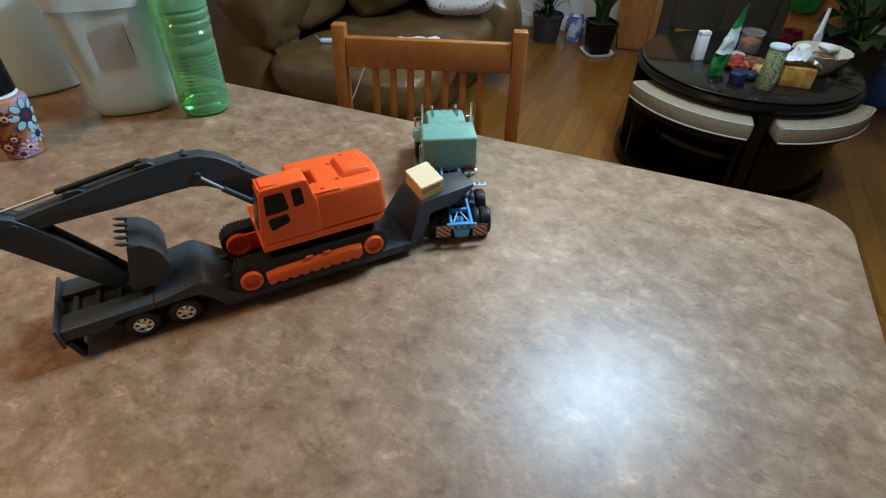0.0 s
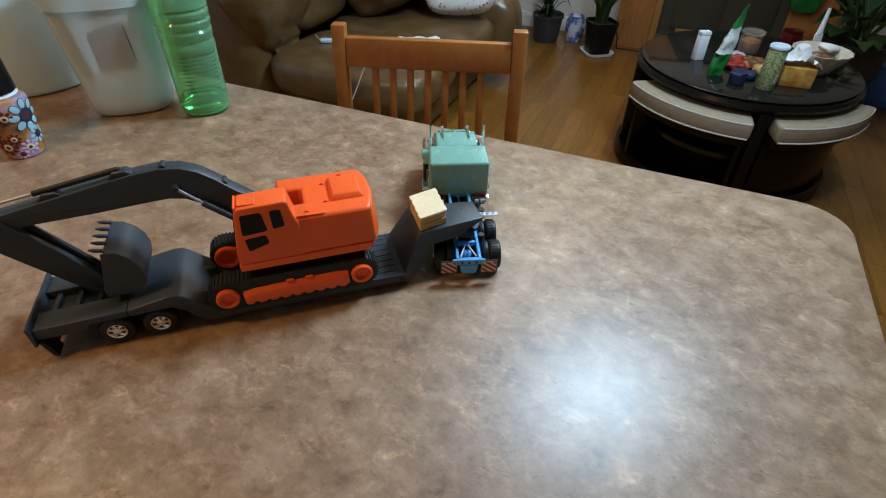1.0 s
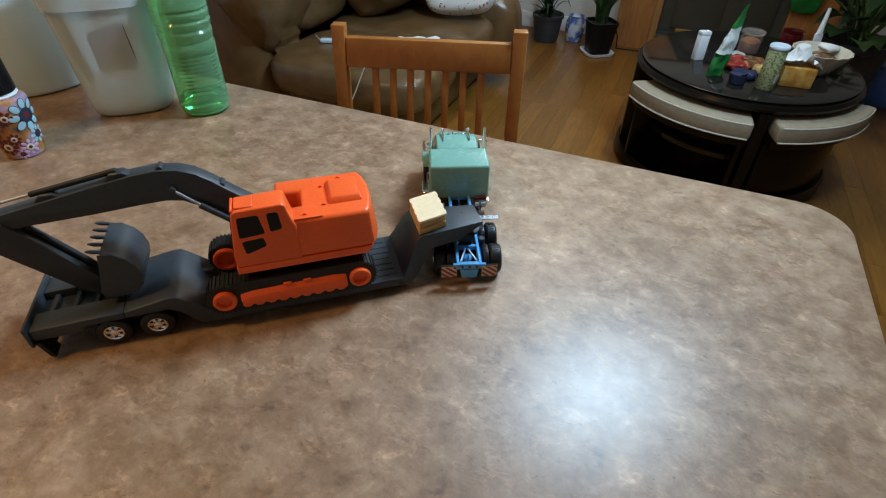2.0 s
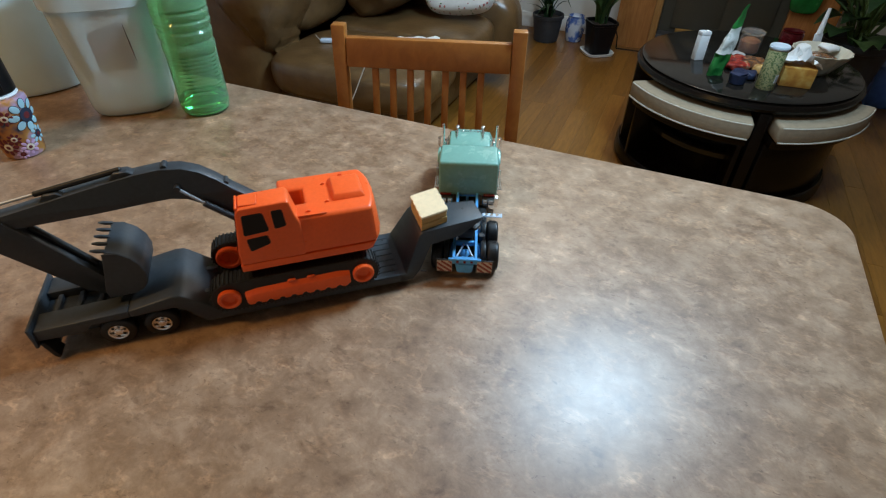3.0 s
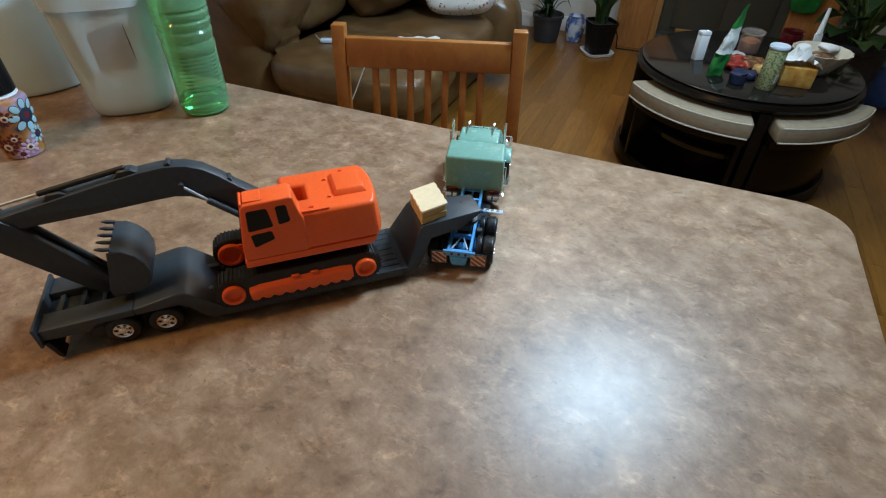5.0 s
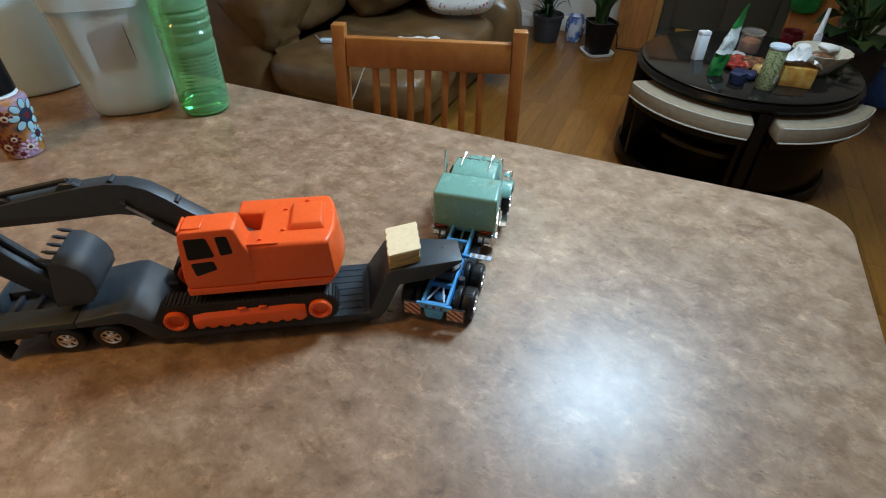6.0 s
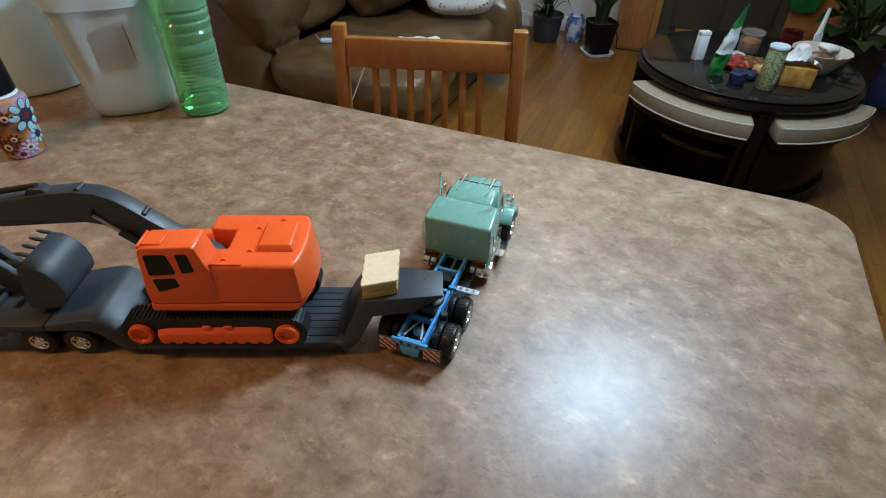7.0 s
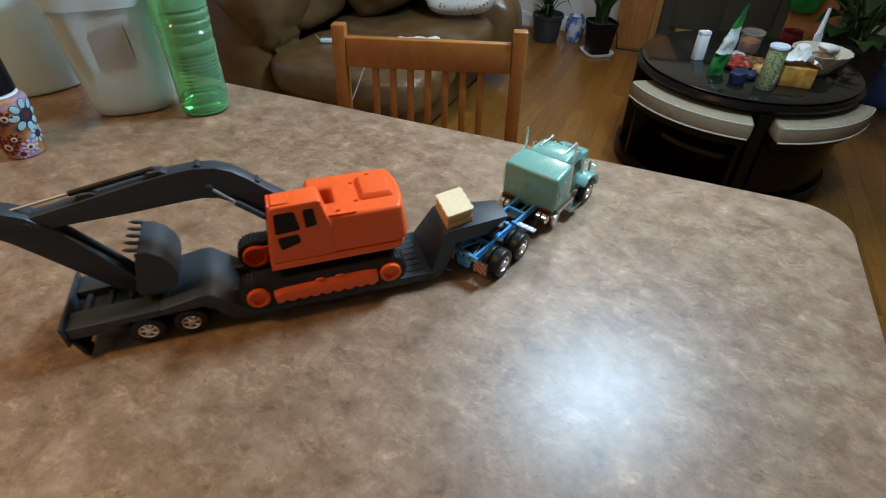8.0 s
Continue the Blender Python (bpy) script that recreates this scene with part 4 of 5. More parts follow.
    # paper on the seat and a phone with its cable
    s = thing("paper_sheet", ROOM_POSE @ pose(-1.15, 2.38, 0.428, 0, 0, 25), "crumpled white paper on the sofa seat", "paper")
    bm = bmesh.new()
    bmesh.ops.create_grid(bm, x_segments=10, y_segments=8, size=0.5)
    for v in bm.verts:
        v.co = Vector((v.co.x * 0.22, v.co.y * 0.15, 0.012 + 0.022 * noise.noise(v.co * 4)))
    bmesh.ops.solidify(bm, geom=bm.faces[:], thickness=0.001)
    part("sheet", bm, M["trim"], s)
    g = thing("remote_control", ROOM_POSE @ pose(-1.53, 2.16, 0.452, 0, 0, 20), "small pale blue plastic gadget on the sofa seat", "gadget")
    part("body", box(bmesh.new(), -0.030, 0.030, -0.016, 0.016, 0.0, 0.018, 0.005, seg=3), M["paleblue"], g)
    part("wire", tube(bmesh.new(), [(-0.028, 0, 0.010), (-0.042, 0.008, 0.016), (-0.055, 0.016, 0.030)], 0.0010, 6), M["trim"], g)
    k = link_mesh("charging_cable", pipe([room(-1.10, 2.02, 0.452), room(-1.12, 1.93, 0.495), room(-1.128, 1.878, 0.522), room(-1.140, 1.862, 0.508), room(-1.196, 1.860, 0.39), room(-1.239, 1.860, 0.305), room(-1.30, 1.858, 0.15), room(-1.34, 1.85, 0.03), room(-1.36, 1.82, 0.004)], 0.0028, 8), M["trim"])
    tagged(k, "thin white charging cable hanging off the sofa", "cable")


M["flower_red"] = material("flower_red", (0.34, 0.10, 0.09), 0.8)
M["petalpinkish"] = material("flower_pink", (0.50, 0.26, 0.24), 0.8)
sofa()


# ---- round coffee table with nested stools ----
CT = Vector((1.325, 2.32, 0))


def coffee_table():
    t = thing("coffee_table", Matrix.Translation(CT), "round espresso coffee table with a black glass top", "coffee table")
    d = M["darkwood"]
    part("rim", lathe(bmesh.new(), [(0.435, 0.440), (0.455, 0.444), (0.460, 0.456), (0.452, 0.470), (0.430, 0.474)], 72), d, t)
    part("glass_top", lathe(bmesh.new(), [(0.415, 0.4745), (0.440, 0.4755), (0.442, 0.480), (0.436, 0.483)], 72), M["tableglass"], t, "glossy black glass top")
    part("base_plate", lathe(bmesh.new(), [(0.460, 0.0), (0.470, 0.01), (0.470, 0.055), (0.460, 0.07)], 72), d, t)
    for a in (77, 167, 257, 347):
        c, s = math.cos(radians(a)), math.sin(radians(a))
        m = Matrix(((c, -s, 0, 0), (s, c, 0, 0), (0, 0, 1, 0), (0, 0, 0, 1)))
        part("upright", box(bmesh.new(), 0.06, 0.455, -0.022, 0.022, 0.0705, 0.4395, 0.004, m), d, t)
    part("core", lathe(bmesh.new(), [(0.08, 0.0702), (0.08, 0.4396)], 24), d, t)
    part("shelf", lathe(bmesh.new(), [(0.36, 0.18), (0.365, 0.185), (0.365, 0.205), (0.36, 0.21)], 64), M["tableglass"], t, "low black glass shelf")


def stool(a0, a1, label, closed=False):
    t = thing("stool", Matrix.Translation(CT), label, "stool", "stools nested under the coffee table")
    def ring(r0, r1, n=18):
        return [(r1 * math.cos(radians(a0 + (a1 - a0) * i / n)), r1 * math.sin(radians(a0 + (a1 - a0) * i / n))) for i in range(n + 1)] + \
               [(r0 * math.cos(radians(a1 + (a0 - a1) * i / n)), r0 * math.sin(radians(a1 + (a0 - a1) * i / n))) for i in range(n + 1)]
    seat = part("seat", prism(bmesh.new(), ring(0.20, 0.516), 0.352, 0.420, 0.012, seg=3, plane="xy"), M["suede"], t, "beige suede padded seat")
    for z, r in ((0.355, 0.5165), (0.413, 0.5125)):
        n = 24
        pts = [(r * math.cos(radians(a0 + 1 + (a1 - a0 - 2) * i / n)), r * math.sin(radians(a0 + 1 + (a1 - a0 - 2) * i / n)), z) for i in range(n + 1)]
        part("piping", pipe(pts, 0.0035), M["piping"], seat, "cream piping")
    part("frame", prism(bmesh.new(), ring(0.22, 0.490), 0.313, 0.3518, 0.004, plane="xy"), M["darkwood"], t)
    if closed:
        part("curved_panel", prism(bmesh.new(), ring(0.425, 0.445), 0.0702, 0.3128, 0.004, plane="xy"), M["darkwood"], t)
    else:
        part("plinth", prism(bmesh.new(), ring(0.22, 0.300), 0.0702, 0.3128, 0.004, plane="xy"), M["darkwood"], t)
    for a in (a0 + 1.5, a1 - 1.5):
        part("end_panel", box(bmesh.new(), 0.305, 0.424 if closed else 0.470, -0.010, 0.010, 0.0702, 0.3128, 0.003, Matrix.Rotation(radians(a), 4, "Z")), M["darkwood"], t)


coffee_table()
stool(188, 252, "wedge stool with beige suede seat and cream piping")
stool(262, 322, "wedge stool with beige suede seat under the table", True)

CTOP = 0.483


def crumpled(bm, amount, scale, seed=0.0):
    for v in bm.verts:
        v.co += Vector(noise.noise_vector(v.co * scale + Vector((seed, seed, seed)))) * amount
    return bm


def table_clutter():
    def at(x, y, turn=0.0):
        return pose(x, y, CTOP, 0, 0, turn)
    t = thing("paper_box", at(1.109, 2.338, 12), "tall narrow white carton on the coffee table", "carton")
    part("carton", box(bmesh.new(), -0.022, 0.022, -0.016, 0.016, 0, 0.105, 0.003), M["white"], t)
    hoop = bmesh.new()
    for x0, x1, y0, y1 in ((-0.022, -0.018, -0.016, 0.016), (0.018, 0.022, -0.016, 0.016), (-0.018, 0.018, -0.016, -0.012), (-0.018, 0.018, 0.012, 0.016)):
        box(hoop, x0, x1, y0, y1, 0.1052, 0.120, 0.001)
    part("open_collar", hoop, M["white"], t)
    # green snack bag, leaning
    t = thing("snack_bag", at(1.118, 2.165, 20), "crumpled green and white foil snack bag on the coffee table", "bag")
    def foil(z0, z1, w0, w1, seed):
        bm = lathe(bmesh.new(), [((w0 + (w1 - w0) * i / 7) / 2, z0 + (z1 - z0) * i / 7) for i in range(8)], 26)
        for v in bm.verts:
            thick = 0.50 * (1 - (v.co.z / 0.27) ** 2) + 0.06
            v.co = Vector((v.co.x + 0.20 * v.co.z, v.co.y * thick, v.co.z))
        return crumpled(crumpled(bm, 0.009, 26, 1.0), 0.004, 75, 2.0)
    part("lower_half", foil(0.0, 0.085, 0.076, 0.080, 1), M["bag_green"], t)
    part("upper_half", foil(0.0852, 0.185, 0.080, 0.050, 2), M["bag_white"], t, "white printed band")
    part("top_fold", foil(0.1852, 0.265, 0.050, 0.014, 3), M["bag_green"], t)
    # glass jar with orange content
    t = thing("glass_jar", at(1.367, 2.429), "low glass jar with orange sweets and a lid", "jar")
    part("jar", lathe(bmesh.new(), [(0.040, 0), (0.046, 0.006), (0.047, 0.07), (0.040, 0.085), (0.038, 0.085), (0.044, 0.069), (0.043, 0.010), (0.036, 0.006)], 28), M["glass"], t)
    part("sweets", lathe(bmesh.new(), [(0.036, 0.0062), (0.042, 0.012), (0.042, 0.055), (0.030, 0.062)], 20), M["sweets"], t)
    part("lid", lathe(bmesh.new(), [(0.042, 0.0855), (0.050, 0.088), (0.050, 0.097), (0.030, 0.106), (0.010, 0.108)], 28), M["glass"], t)
    rnd = random.Random(11)
    for i, (x, y) in enumerate(((1.235, 2.225), (1.290, 2.240), (1.262, 2.285), (1.325, 2.285), (1.215, 2.300), (1.335, 2.190), (1.225, 2.135), (1.270, 2.350))):
        w = link_mesh("snack_packet", crumpled(cushion(bmesh.new(), -0.045, 0.045, -0.028, 0.028, 0, 0.030, 0.8, n=7), 0.006, 40, i * 3.1), (M["packet_red"], M["packet_dark"], M["packet_red"], M["packet_dark"], M["packet_red"], M["packet_amber"], M["tub_blue"], M["packet_clear"])[i])
        w.matrix_basis = at(x, y, rnd.uniform(-60, 60))
        tagged(w, "small crumpled %s sweet wrapper" % ("red", "brown", "red", "brown", "red", "amber foil", "dark blue", "silvery clear")[i], "wrapper", "wrappers on the coffee table")
    t = thing("dark_cup", at(1.170, 2.072, 30), "small dark blue plastic tub on the coffee table", "tub")
    part("tub", lathe(bmesh.new(), [(0.026, 0), (0.030, 0.004), (0.034, 0.038), (0.031, 0.038), (0.027, 0.006)], 24), M["tub_blue"], t)
    part("lid", crumpled(box(bmesh.new(), -0.03, 0.03, -0.022, 0.022, 0.036, 0.041, 0.001), 0.004, 30), M["tub_blue"], t)
    # tall patterned canister
    t = thing("snack_canister", at(1.263, 2.030), "tall green and gold patterned canister with a plastic lid", "canister")
    part("tube", lathe(bmesh.new(), [(0.0330, 0), (0.0340, 0.002), (0.0340, 0.150), (0.0330, 0.152)], 36), M["canister"], t)
    part("lid", lathe(bmesh.new(), [(0.0350, 0.1522), (0.0362, 0.154), (0.0362, 0.162), (0.0340, 0.165), (0.02, 0.1645)], 36), M["lidblue"], t, "pale translucent plastic lid")
    m = pose(0, 0, 0, 0, 0, 22)
    lb = prism(bmesh.new(), [(0.0348 * math.cos(radians(a)), 0.0348 * math.sin(radians(a))) for a in range(262, 299, 4)] + [(0.0338 * math.cos(radians(a)), 0.0338 * math.sin(radians(a))) for a in range(298, 261, -4)], 0.030, 0.060, 0, m, plane="xy")
    lab = part("label", lb, M["trim"], t, "white printed label")
    for i in range(6):
        z = 0.034 + 0.004 * i
        part("bar", prism(bmesh.new(), [(0.0351 * math.cos(radians(a)), 0.0351 * math.sin(radians(a))) for a in range(266, 295, 4)] + [(0.0347 * math.cos(radians(a)), 0.0347 * math.sin(radians(a))) for a in range(294, 265, -4)], z, z + 0.0015, 0, m, plane="xy"), M["pot"], lab)
    # tissue box
    t = thing("tissue_box", at(1.400, 2.085, -18), "open amber tissue box with a white tissue pulled out", "tissue box")
    part("carton", box(bmesh.new(), -0.058, 0.058, -0.055, 0.055, 0, 0.075, 0.003), M["tissuebox"], t)
    bm = bmesh.new()
    bmesh.ops.create_grid(bm, x_segments=14, y_segments=14, size=0.5)
    for v in bm.verts:
        x, y = v.co.x, v.co.y
        v.co = Vector((x * 0.16 - 0.01, y * 0.10, 0.084 + 0.035 * max(0, 1 - (abs(x) * 2.0) ** 1.5 * 0.8) * (0.4 + abs(noise.noise(Vector((x * 5, y * 5, 3)))) * 2) - 0.02 * abs(x)))
    bmesh.ops.solidify(bm, geom=bm.faces[:], thickness=0.0008)
    part("tissue", bm, M["trim"], t, "crumpled white tissue")
    # fluted bowl
    t = thing("bowl", at(1.550, 2.205), "cream fluted ceramic bowl with wrapped sweets and a napkin", "bowl")
    bm = bmesh.new()
    seg = 48
    prof = [(0.045, 0.0), (0.052, 0.004), (0.075, 0.035), (0.098, 0.070), (0.112, 0.092), (0.106, 0.092), (0.090, 0.068), (0.066, 0.034), (0.04, 0.012)]
    rings = []
    for r, z in prof:
        rings.append([bm.verts.new((r * (1 + 0.030 * math.cos(16 * 2 * math.pi * i / seg)) * math.cos(2 * math.pi * i / seg), r * (1 + 0.030 * math.cos(16 * 2 * math.pi * i / seg)) * math.sin(2 * math.pi * i / seg), z)) for i in range(seg)])
    for p, q in zip(rings, rings[1:]):
        for i in range(seg):
            bm.faces.new((p[i], p[(i + 1) % seg], q[(i + 1) % seg], q[i]))
    bm.faces.new(rings[0][::-1])
    bm.faces.new(rings[-1])
    part("bowl_body", bm, M["ceramic"], t)
    part("food", crumpled(ball(bmesh.new(), (-0.005, -0.005, 0.060), 0.074, 0.074, 0.014, seg=18), 0.008, 30, 2), M["packet_dark"], t, "brown wrapped sweets")
    part("napkin", crumpled(ball(bmesh.new(), (0.050, 0.040, 0.090), 0.044, 0.036, 0.014, seg=16), 0.010, 40, 7), M["trim"], t, "crumpled white napkin")
    part("foil_ball", crumpled(ball(bmesh.new(), (-0.088, -0.01, 0.096), 0.028, 0.026, 0.024, seg=16), 0.006, 50, 4), M["trim"], t)
    # red candle jar
    t = thing("candle_jar", at(1.60, 2.52), "dark red glass candle jar", "candle")
    part("jar", lathe(bmesh.new(), [(0.040, 0), (0.046, 0.005), (0.048, 0.06), (0.043, 0.068), (0.047, 0.073), (0.044, 0.073), (0.040, 0.066), (0.042, 0.01)], 28), M["redglass"], t)
    part("wax", lathe(bmesh.new(), [(0.038, 0.008), (0.0415, 0.012), (0.0415, 0.045), (0.03, 0.046)], 24), M["redwax"], t)
    # white ladle leaning behind
    t = thing("white_stick", pose(1.735, 2.53, CTOP, -8, -3, 0), "slim white plastic stirrer standing on the coffee table", "stirrer")
    part("blade", box(bmesh.new(), -0.019, 0.019, -0.007, 0.007, 0.004, 0.06, 0.006), M["white"], t)
    part("shaft", rod(bmesh.new(), (0, 0, 0.055), (0.015, 0.0, 0.165), 0.013, 0.007, seg=12), M["white"], t)


def speckle(name, scale, stops, rough=0.4):
    m = material(name, stops[0][1], rough)
    _, rp = noise_ramp(m, scale, stops, detail=3, rough=0.5)
    wire(m, rp.outputs[0], m.node_tree.nodes["Principled BSDF"].inputs["Base Color"])
    return m


M["bag_green"] = speckle("green_foil", 14, [(0.35, (0.012, 0.10, 0.02)), (0.6, (0.02, 0.19, 0.04)), (0.75, (0.10, 0.34, 0.10))], 0.25)
M["bag_white"] = speckle("white_foil_print", 22, [(0.40, (0.55, 0.60, 0.55)), (0.55, (0.70, 0.72, 0.70)), (0.62, (0.30, 0.35, 0.30))], 0.3)
M["sweets"] = speckle("orange_sweets", 60, [(0.4, (0.24, 0.055, 0.012)), (0.6, (0.36, 0.12, 0.03))], 0.4)
M["packet_red"] = speckle("red_foil", 30, [(0.40, (0.16, 0.012, 0.010)), (0.54, (0.36, 0.03, 0.02)), (0.66, (0.42, 0.26, 0.16))], 0.25)
M["packet_dark"] = speckle("brown_foil", 40, [(0.4, (0.10, 0.05, 0.03)), (0.6, (0.30, 0.12, 0.04)), (0.7, (0.55, 0.5, 0.45))], 0.25)
M["packet_amber"] = speckle("amber_foil", 40, [(0.4, (0.42, 0.22, 0.06)), (0.6, (0.55, 0.36, 0.14))], 0.3)
M["packet_clear"] = grained("silvery_film", (0.42, 0.42, 0.43), 0.22, 0.3, 60, 0.3, 0.002)
M["tub_blue"] = material("dark_blue_plastic", (0.02, 0.03, 0.07), 0.3)
M["canister"] = speckle("green_gold_print", 130, [(0.40, (0.10, 0.16, 0.05)), (0.50, (0.34, 0.36, 0.20)), (0.58, (0.50, 0.46, 0.22)), (0.66, (0.12, 0.20, 0.08))], 0.35)
M["lidblue"] = material("pale_lid", (0.55, 0.64, 0.72), 0.35)
M["tissuebox"] = speckle("amber_print", 26, [(0.40, (0.42, 0.17, 0.03)), (0.55, (0.55, 0.27, 0.05)), (0.70, (0.62, 0.40, 0.12))], 0.5)
M["ceramic"] = grained("cream_ceramic", (0.62, 0.57, 0.45), 0.3, 0.1, 30, 0.05, 0.0005)
M["redglass"] = material("red_glass", (0.13, 0.006, 0.010), 0.08, transmission=0.5)
M["redwax"] = material("red_wax", (0.14, 0.008, 0.012), 0.5)
table_clutter()


# ---- containers on the dining table ----
def containers():
    # green bottle with moulded rings
    t = thing("green_bottle", pose(-0.573, 1.190, TOP, 0, 0, 25), "translucent green plastic bottle with moulded ridges, standing on the table", "bottle")
    prof = [(0.010, 0.006), (0.034, 0.002), (0.044, 0.0), (0.051, 0.004), (0.0545, 0.014), (0.0555, 0.030), (0.0550, 0.050)]
    z = 0.058
    while z < 0.140:
        prof += [(0.0548, z), (0.0532, z + 0.0025), (0.0548, z + 0.005)]
        z += 0.0085
    prof += [(0.0560, 0.146), (0.0560, 0.158), (0.0515, 0.165), (0.0560, 0.172), (0.0570, 0.184), (0.0530, 0.190), (0.0575, 0.197), (0.0585, 0.205), (0.0548, 0.210), (0.0585, 0.215), (0.0590, 0.224), (0.0550, 0.229), (0.0590, 0.234), (0.0580, 0.242), (0.0550, 0.252), (0.040, 0.280), (0.020, 0.305), (0.0145, 0.315), (0.0145, 0.332)]
    inner = [(max(r - 0.0012, 0.004), zz + (0.0015 if zz < 0.02 else 0)) for r, zz in prof]
    body = part("bottle_body", lathe(bmesh.new(), prof + inner[::-1], 48, power=2.25, caps=False), M["greenplastic"], t)
    # raised marks coloured dark green to give the shade of the embossing
    for a in (-110, -42):
        for i in range(10):
            z = 0.060 + 0.0085 * i
            c, s = math.cos(radians(a)), math.sin(radians(a))
            m = Matrix(((c, -s, 0, 0), (s, c, 0, 0), (0, 0, 1, 0), (0, 0, 0, 1)))
            wide = 0.0085 if i % 2 else 0.0060
            part("shaded_emboss", box(bmesh.new(), 0.0538, 0.0556, -wide, wide, z, z + 0.0016, 0.0004, m, seg=1), M["greenmarkshade"], body, "moulded mark, its shade put in as dark green")
    part("drink", lathe(bmesh.new(), [(r - 0.0016, zz + 0.0026) for r, zz in prof[1:6]] + [(0.050, 0.0335)], 40, power=2.25), M["greendrink"], t, "clear green drink left in the bottom")
    part("cap", lathe(bmesh.new(), [(0.0165, 0.3325), (0.0165, 0.346), (0.012, 0.348)], 24), M["white"], t)
    # clear jug with a lid and a print seen through it
    t = thing("storage_jug", pose(-0.755, 1.222, TOP, 0, 0, 20), "tall clear plastic storage jug, nearly empty, on the table", "jug")
    prof = [(0.062, 0.004), (0.076, 0.0), (0.085, 0.006), (0.0895, 0.020), (0.0935, 0.080), (0.0985, 0.160), (0.1040, 0.236), (0.1100, 0.238), (0.1110, 0.262), (0.1100, 0.275)]
    inner = [(r - 0.0024, zz + (0.003 if zz < 0.02 else 0)) for r, zz in prof]
    part("jug_body", lathe(bmesh.new(), prof + inner[::-1], 48, power=3.4, caps=False), M["clearplastic"], t)
    part("jug_floor", lathe(bmesh.new(), [(0.050, 0.0042), (0.0525, 0.0046), (0.0520, 0.0068), (0.04, 0.007)], 40, power=3.4), M["clearplastic"], t)
    part("powder", lathe(bmesh.new(), [(0.0735, 0.0076), (0.0820, 0.0120), (0.0850, 0.0170), (0.0862, 0.0230), (0.05, 0.0245), (0.02, 0.0240)], 40, power=3.4), M["powder"], t, "white powder left in the bottom")
    part("lid", lathe(bmesh.new(), [(0.1112, 0.2752), (0.1135, 0.278), (0.1135, 0.292), (0.105, 0.298)], 48, power=3.4), M["white"], t, "white lid")
    lab = prism(bmesh.new(), [(-0.034, 0.120), (-0.030, 0.115), (0.038, 0.117), (0.043, 0.122), (0.043, 0.165), (0.041, 0.212), (0.034, 0.219), (-0.026, 0.201), (-0.034, 0.193)], 0.0, 0.0012)
    lab.transform(Matrix.Translation((0.004, 0.0, 0)) @ Matrix.Rotation(radians(4.5), 4, "X") @ Matrix.Translation((0, -0.0835, 0)))
    part("label", lab, M["jugprint"], t, "faded dark printed label")
    hd = bmesh.new()
    tube(hd, [(-0.078, -0.060, 0.225), (-0.074, -0.058, 0.17), (-0.068, -0.056, 0.115), (-0.064, -0.054, 0.085)], 0.0095, 12)
    part("handle_rib", hd, M["jugrib"], t, "grey handle rib")
    # large white tub
    t = thing("white_tub", pose(-1.095, 1.375, TOP), "large plain white plastic tub on the table", "tub")
    part("tub_body", lathe(bmesh.new(), [(0.150, 0.0), (0.160, 0.004), (0.165, 0.014), (0.168, 0.28), (0.172, 0.284), (0.172, 0.300)], 56), M["tubwhite"], t)
    part("lid", lathe(bmesh.new(), [(0.174, 0.3002), (0.176, 0.304), (0.176, 0.316), (0.165, 0.320)], 56), M["white"], t)
    # flowered pump bottle with a black top
    t = thing("flowered_bottle", pose(-0.870, 0.968, TOP, 0, 0, 0), "small flared bottle with blue and maroon flowers and a black cap", "bottle")
    def rad(z):
        return 0.0365 + 0.085 * z if z > 0.012 else 0.0360
    body = part("bottle_body", lathe(bmesh.new(), [(0.032, 0.0), (0.0355, 0.003), (0.0372, 0.012), (rad(0.05), 0.05), (rad(0.114), 0.114), (0.0435, 0.1195), (0.036, 0.1225)], 40), M["bottleprint"], t)
    def stuck(name, a, z, ra, rz, mat, lift=0.0006, label="", spin=0.0):
        r = rad(z) + lift
        m = Matrix.Rotation(a, 4, "Z") @ Matrix.Translation((r, 0, z)) @ Matrix.Rotation(radians(4.9), 4, "Y") @ Matrix.Rotation(spin, 4, "X")
        part(name, _moved(ball(bmesh.new(), (0, 0, 0), 0.0007, ra, rz, seg=12), m), mat, body, label)
    def _moved(bm, m):
        bm.transform(m)
        return bm
    def blossom(a, z, size, petal, heart, n=8):
        for i in range(n):
            q = 2 * math.pi * i / n
            rz = z + size * math.sin(q)
            if rz < 0.004 or rz > 0.114:
                continue
            if size > 0.02:
                stuck("petal", a + size * math.cos(q) / rad(z), rz, size * 0.47, size * 0.34, M["petaldark"], 0.0002, "", q)
            stuck("petal", a + size * math.cos(q) / rad(z), rz, size * 0.42, size * 0.29, petal, 0.0006, "", q)
        stuck("flower_heart", a, z, size * 0.62, size * 0.62, heart, 0.0010)
        stuck("flower_eye", a, z, size * 0.30, size * 0.30, M["maroon"], 0.0016)
    for a, z, s, p, h in ((-8, 0.086, 0.0235, "petalblue", "petaldark"), (-58, 0.090, 0.011, "maroon", "petalcream"), (-100, 0.088, 0.012, "petalblue", "petaldark"), (-62, 0.046, 0.009, "maroon", "petalcream"), (-86, 0.030, 0.013, "maroon", "petalcream"), (-34, 0.024, 0.012, "petalpink", "petalcream"), (-115, 0.056, 0.014, "maroon", "petalcream"), (4, 0.042, 0.013, "petalblue", "petaldark"), (-60, 0.012, 0.008, "petalpink", "maroon")):
        blossom(radians(a), z, s, M[p], M[h])
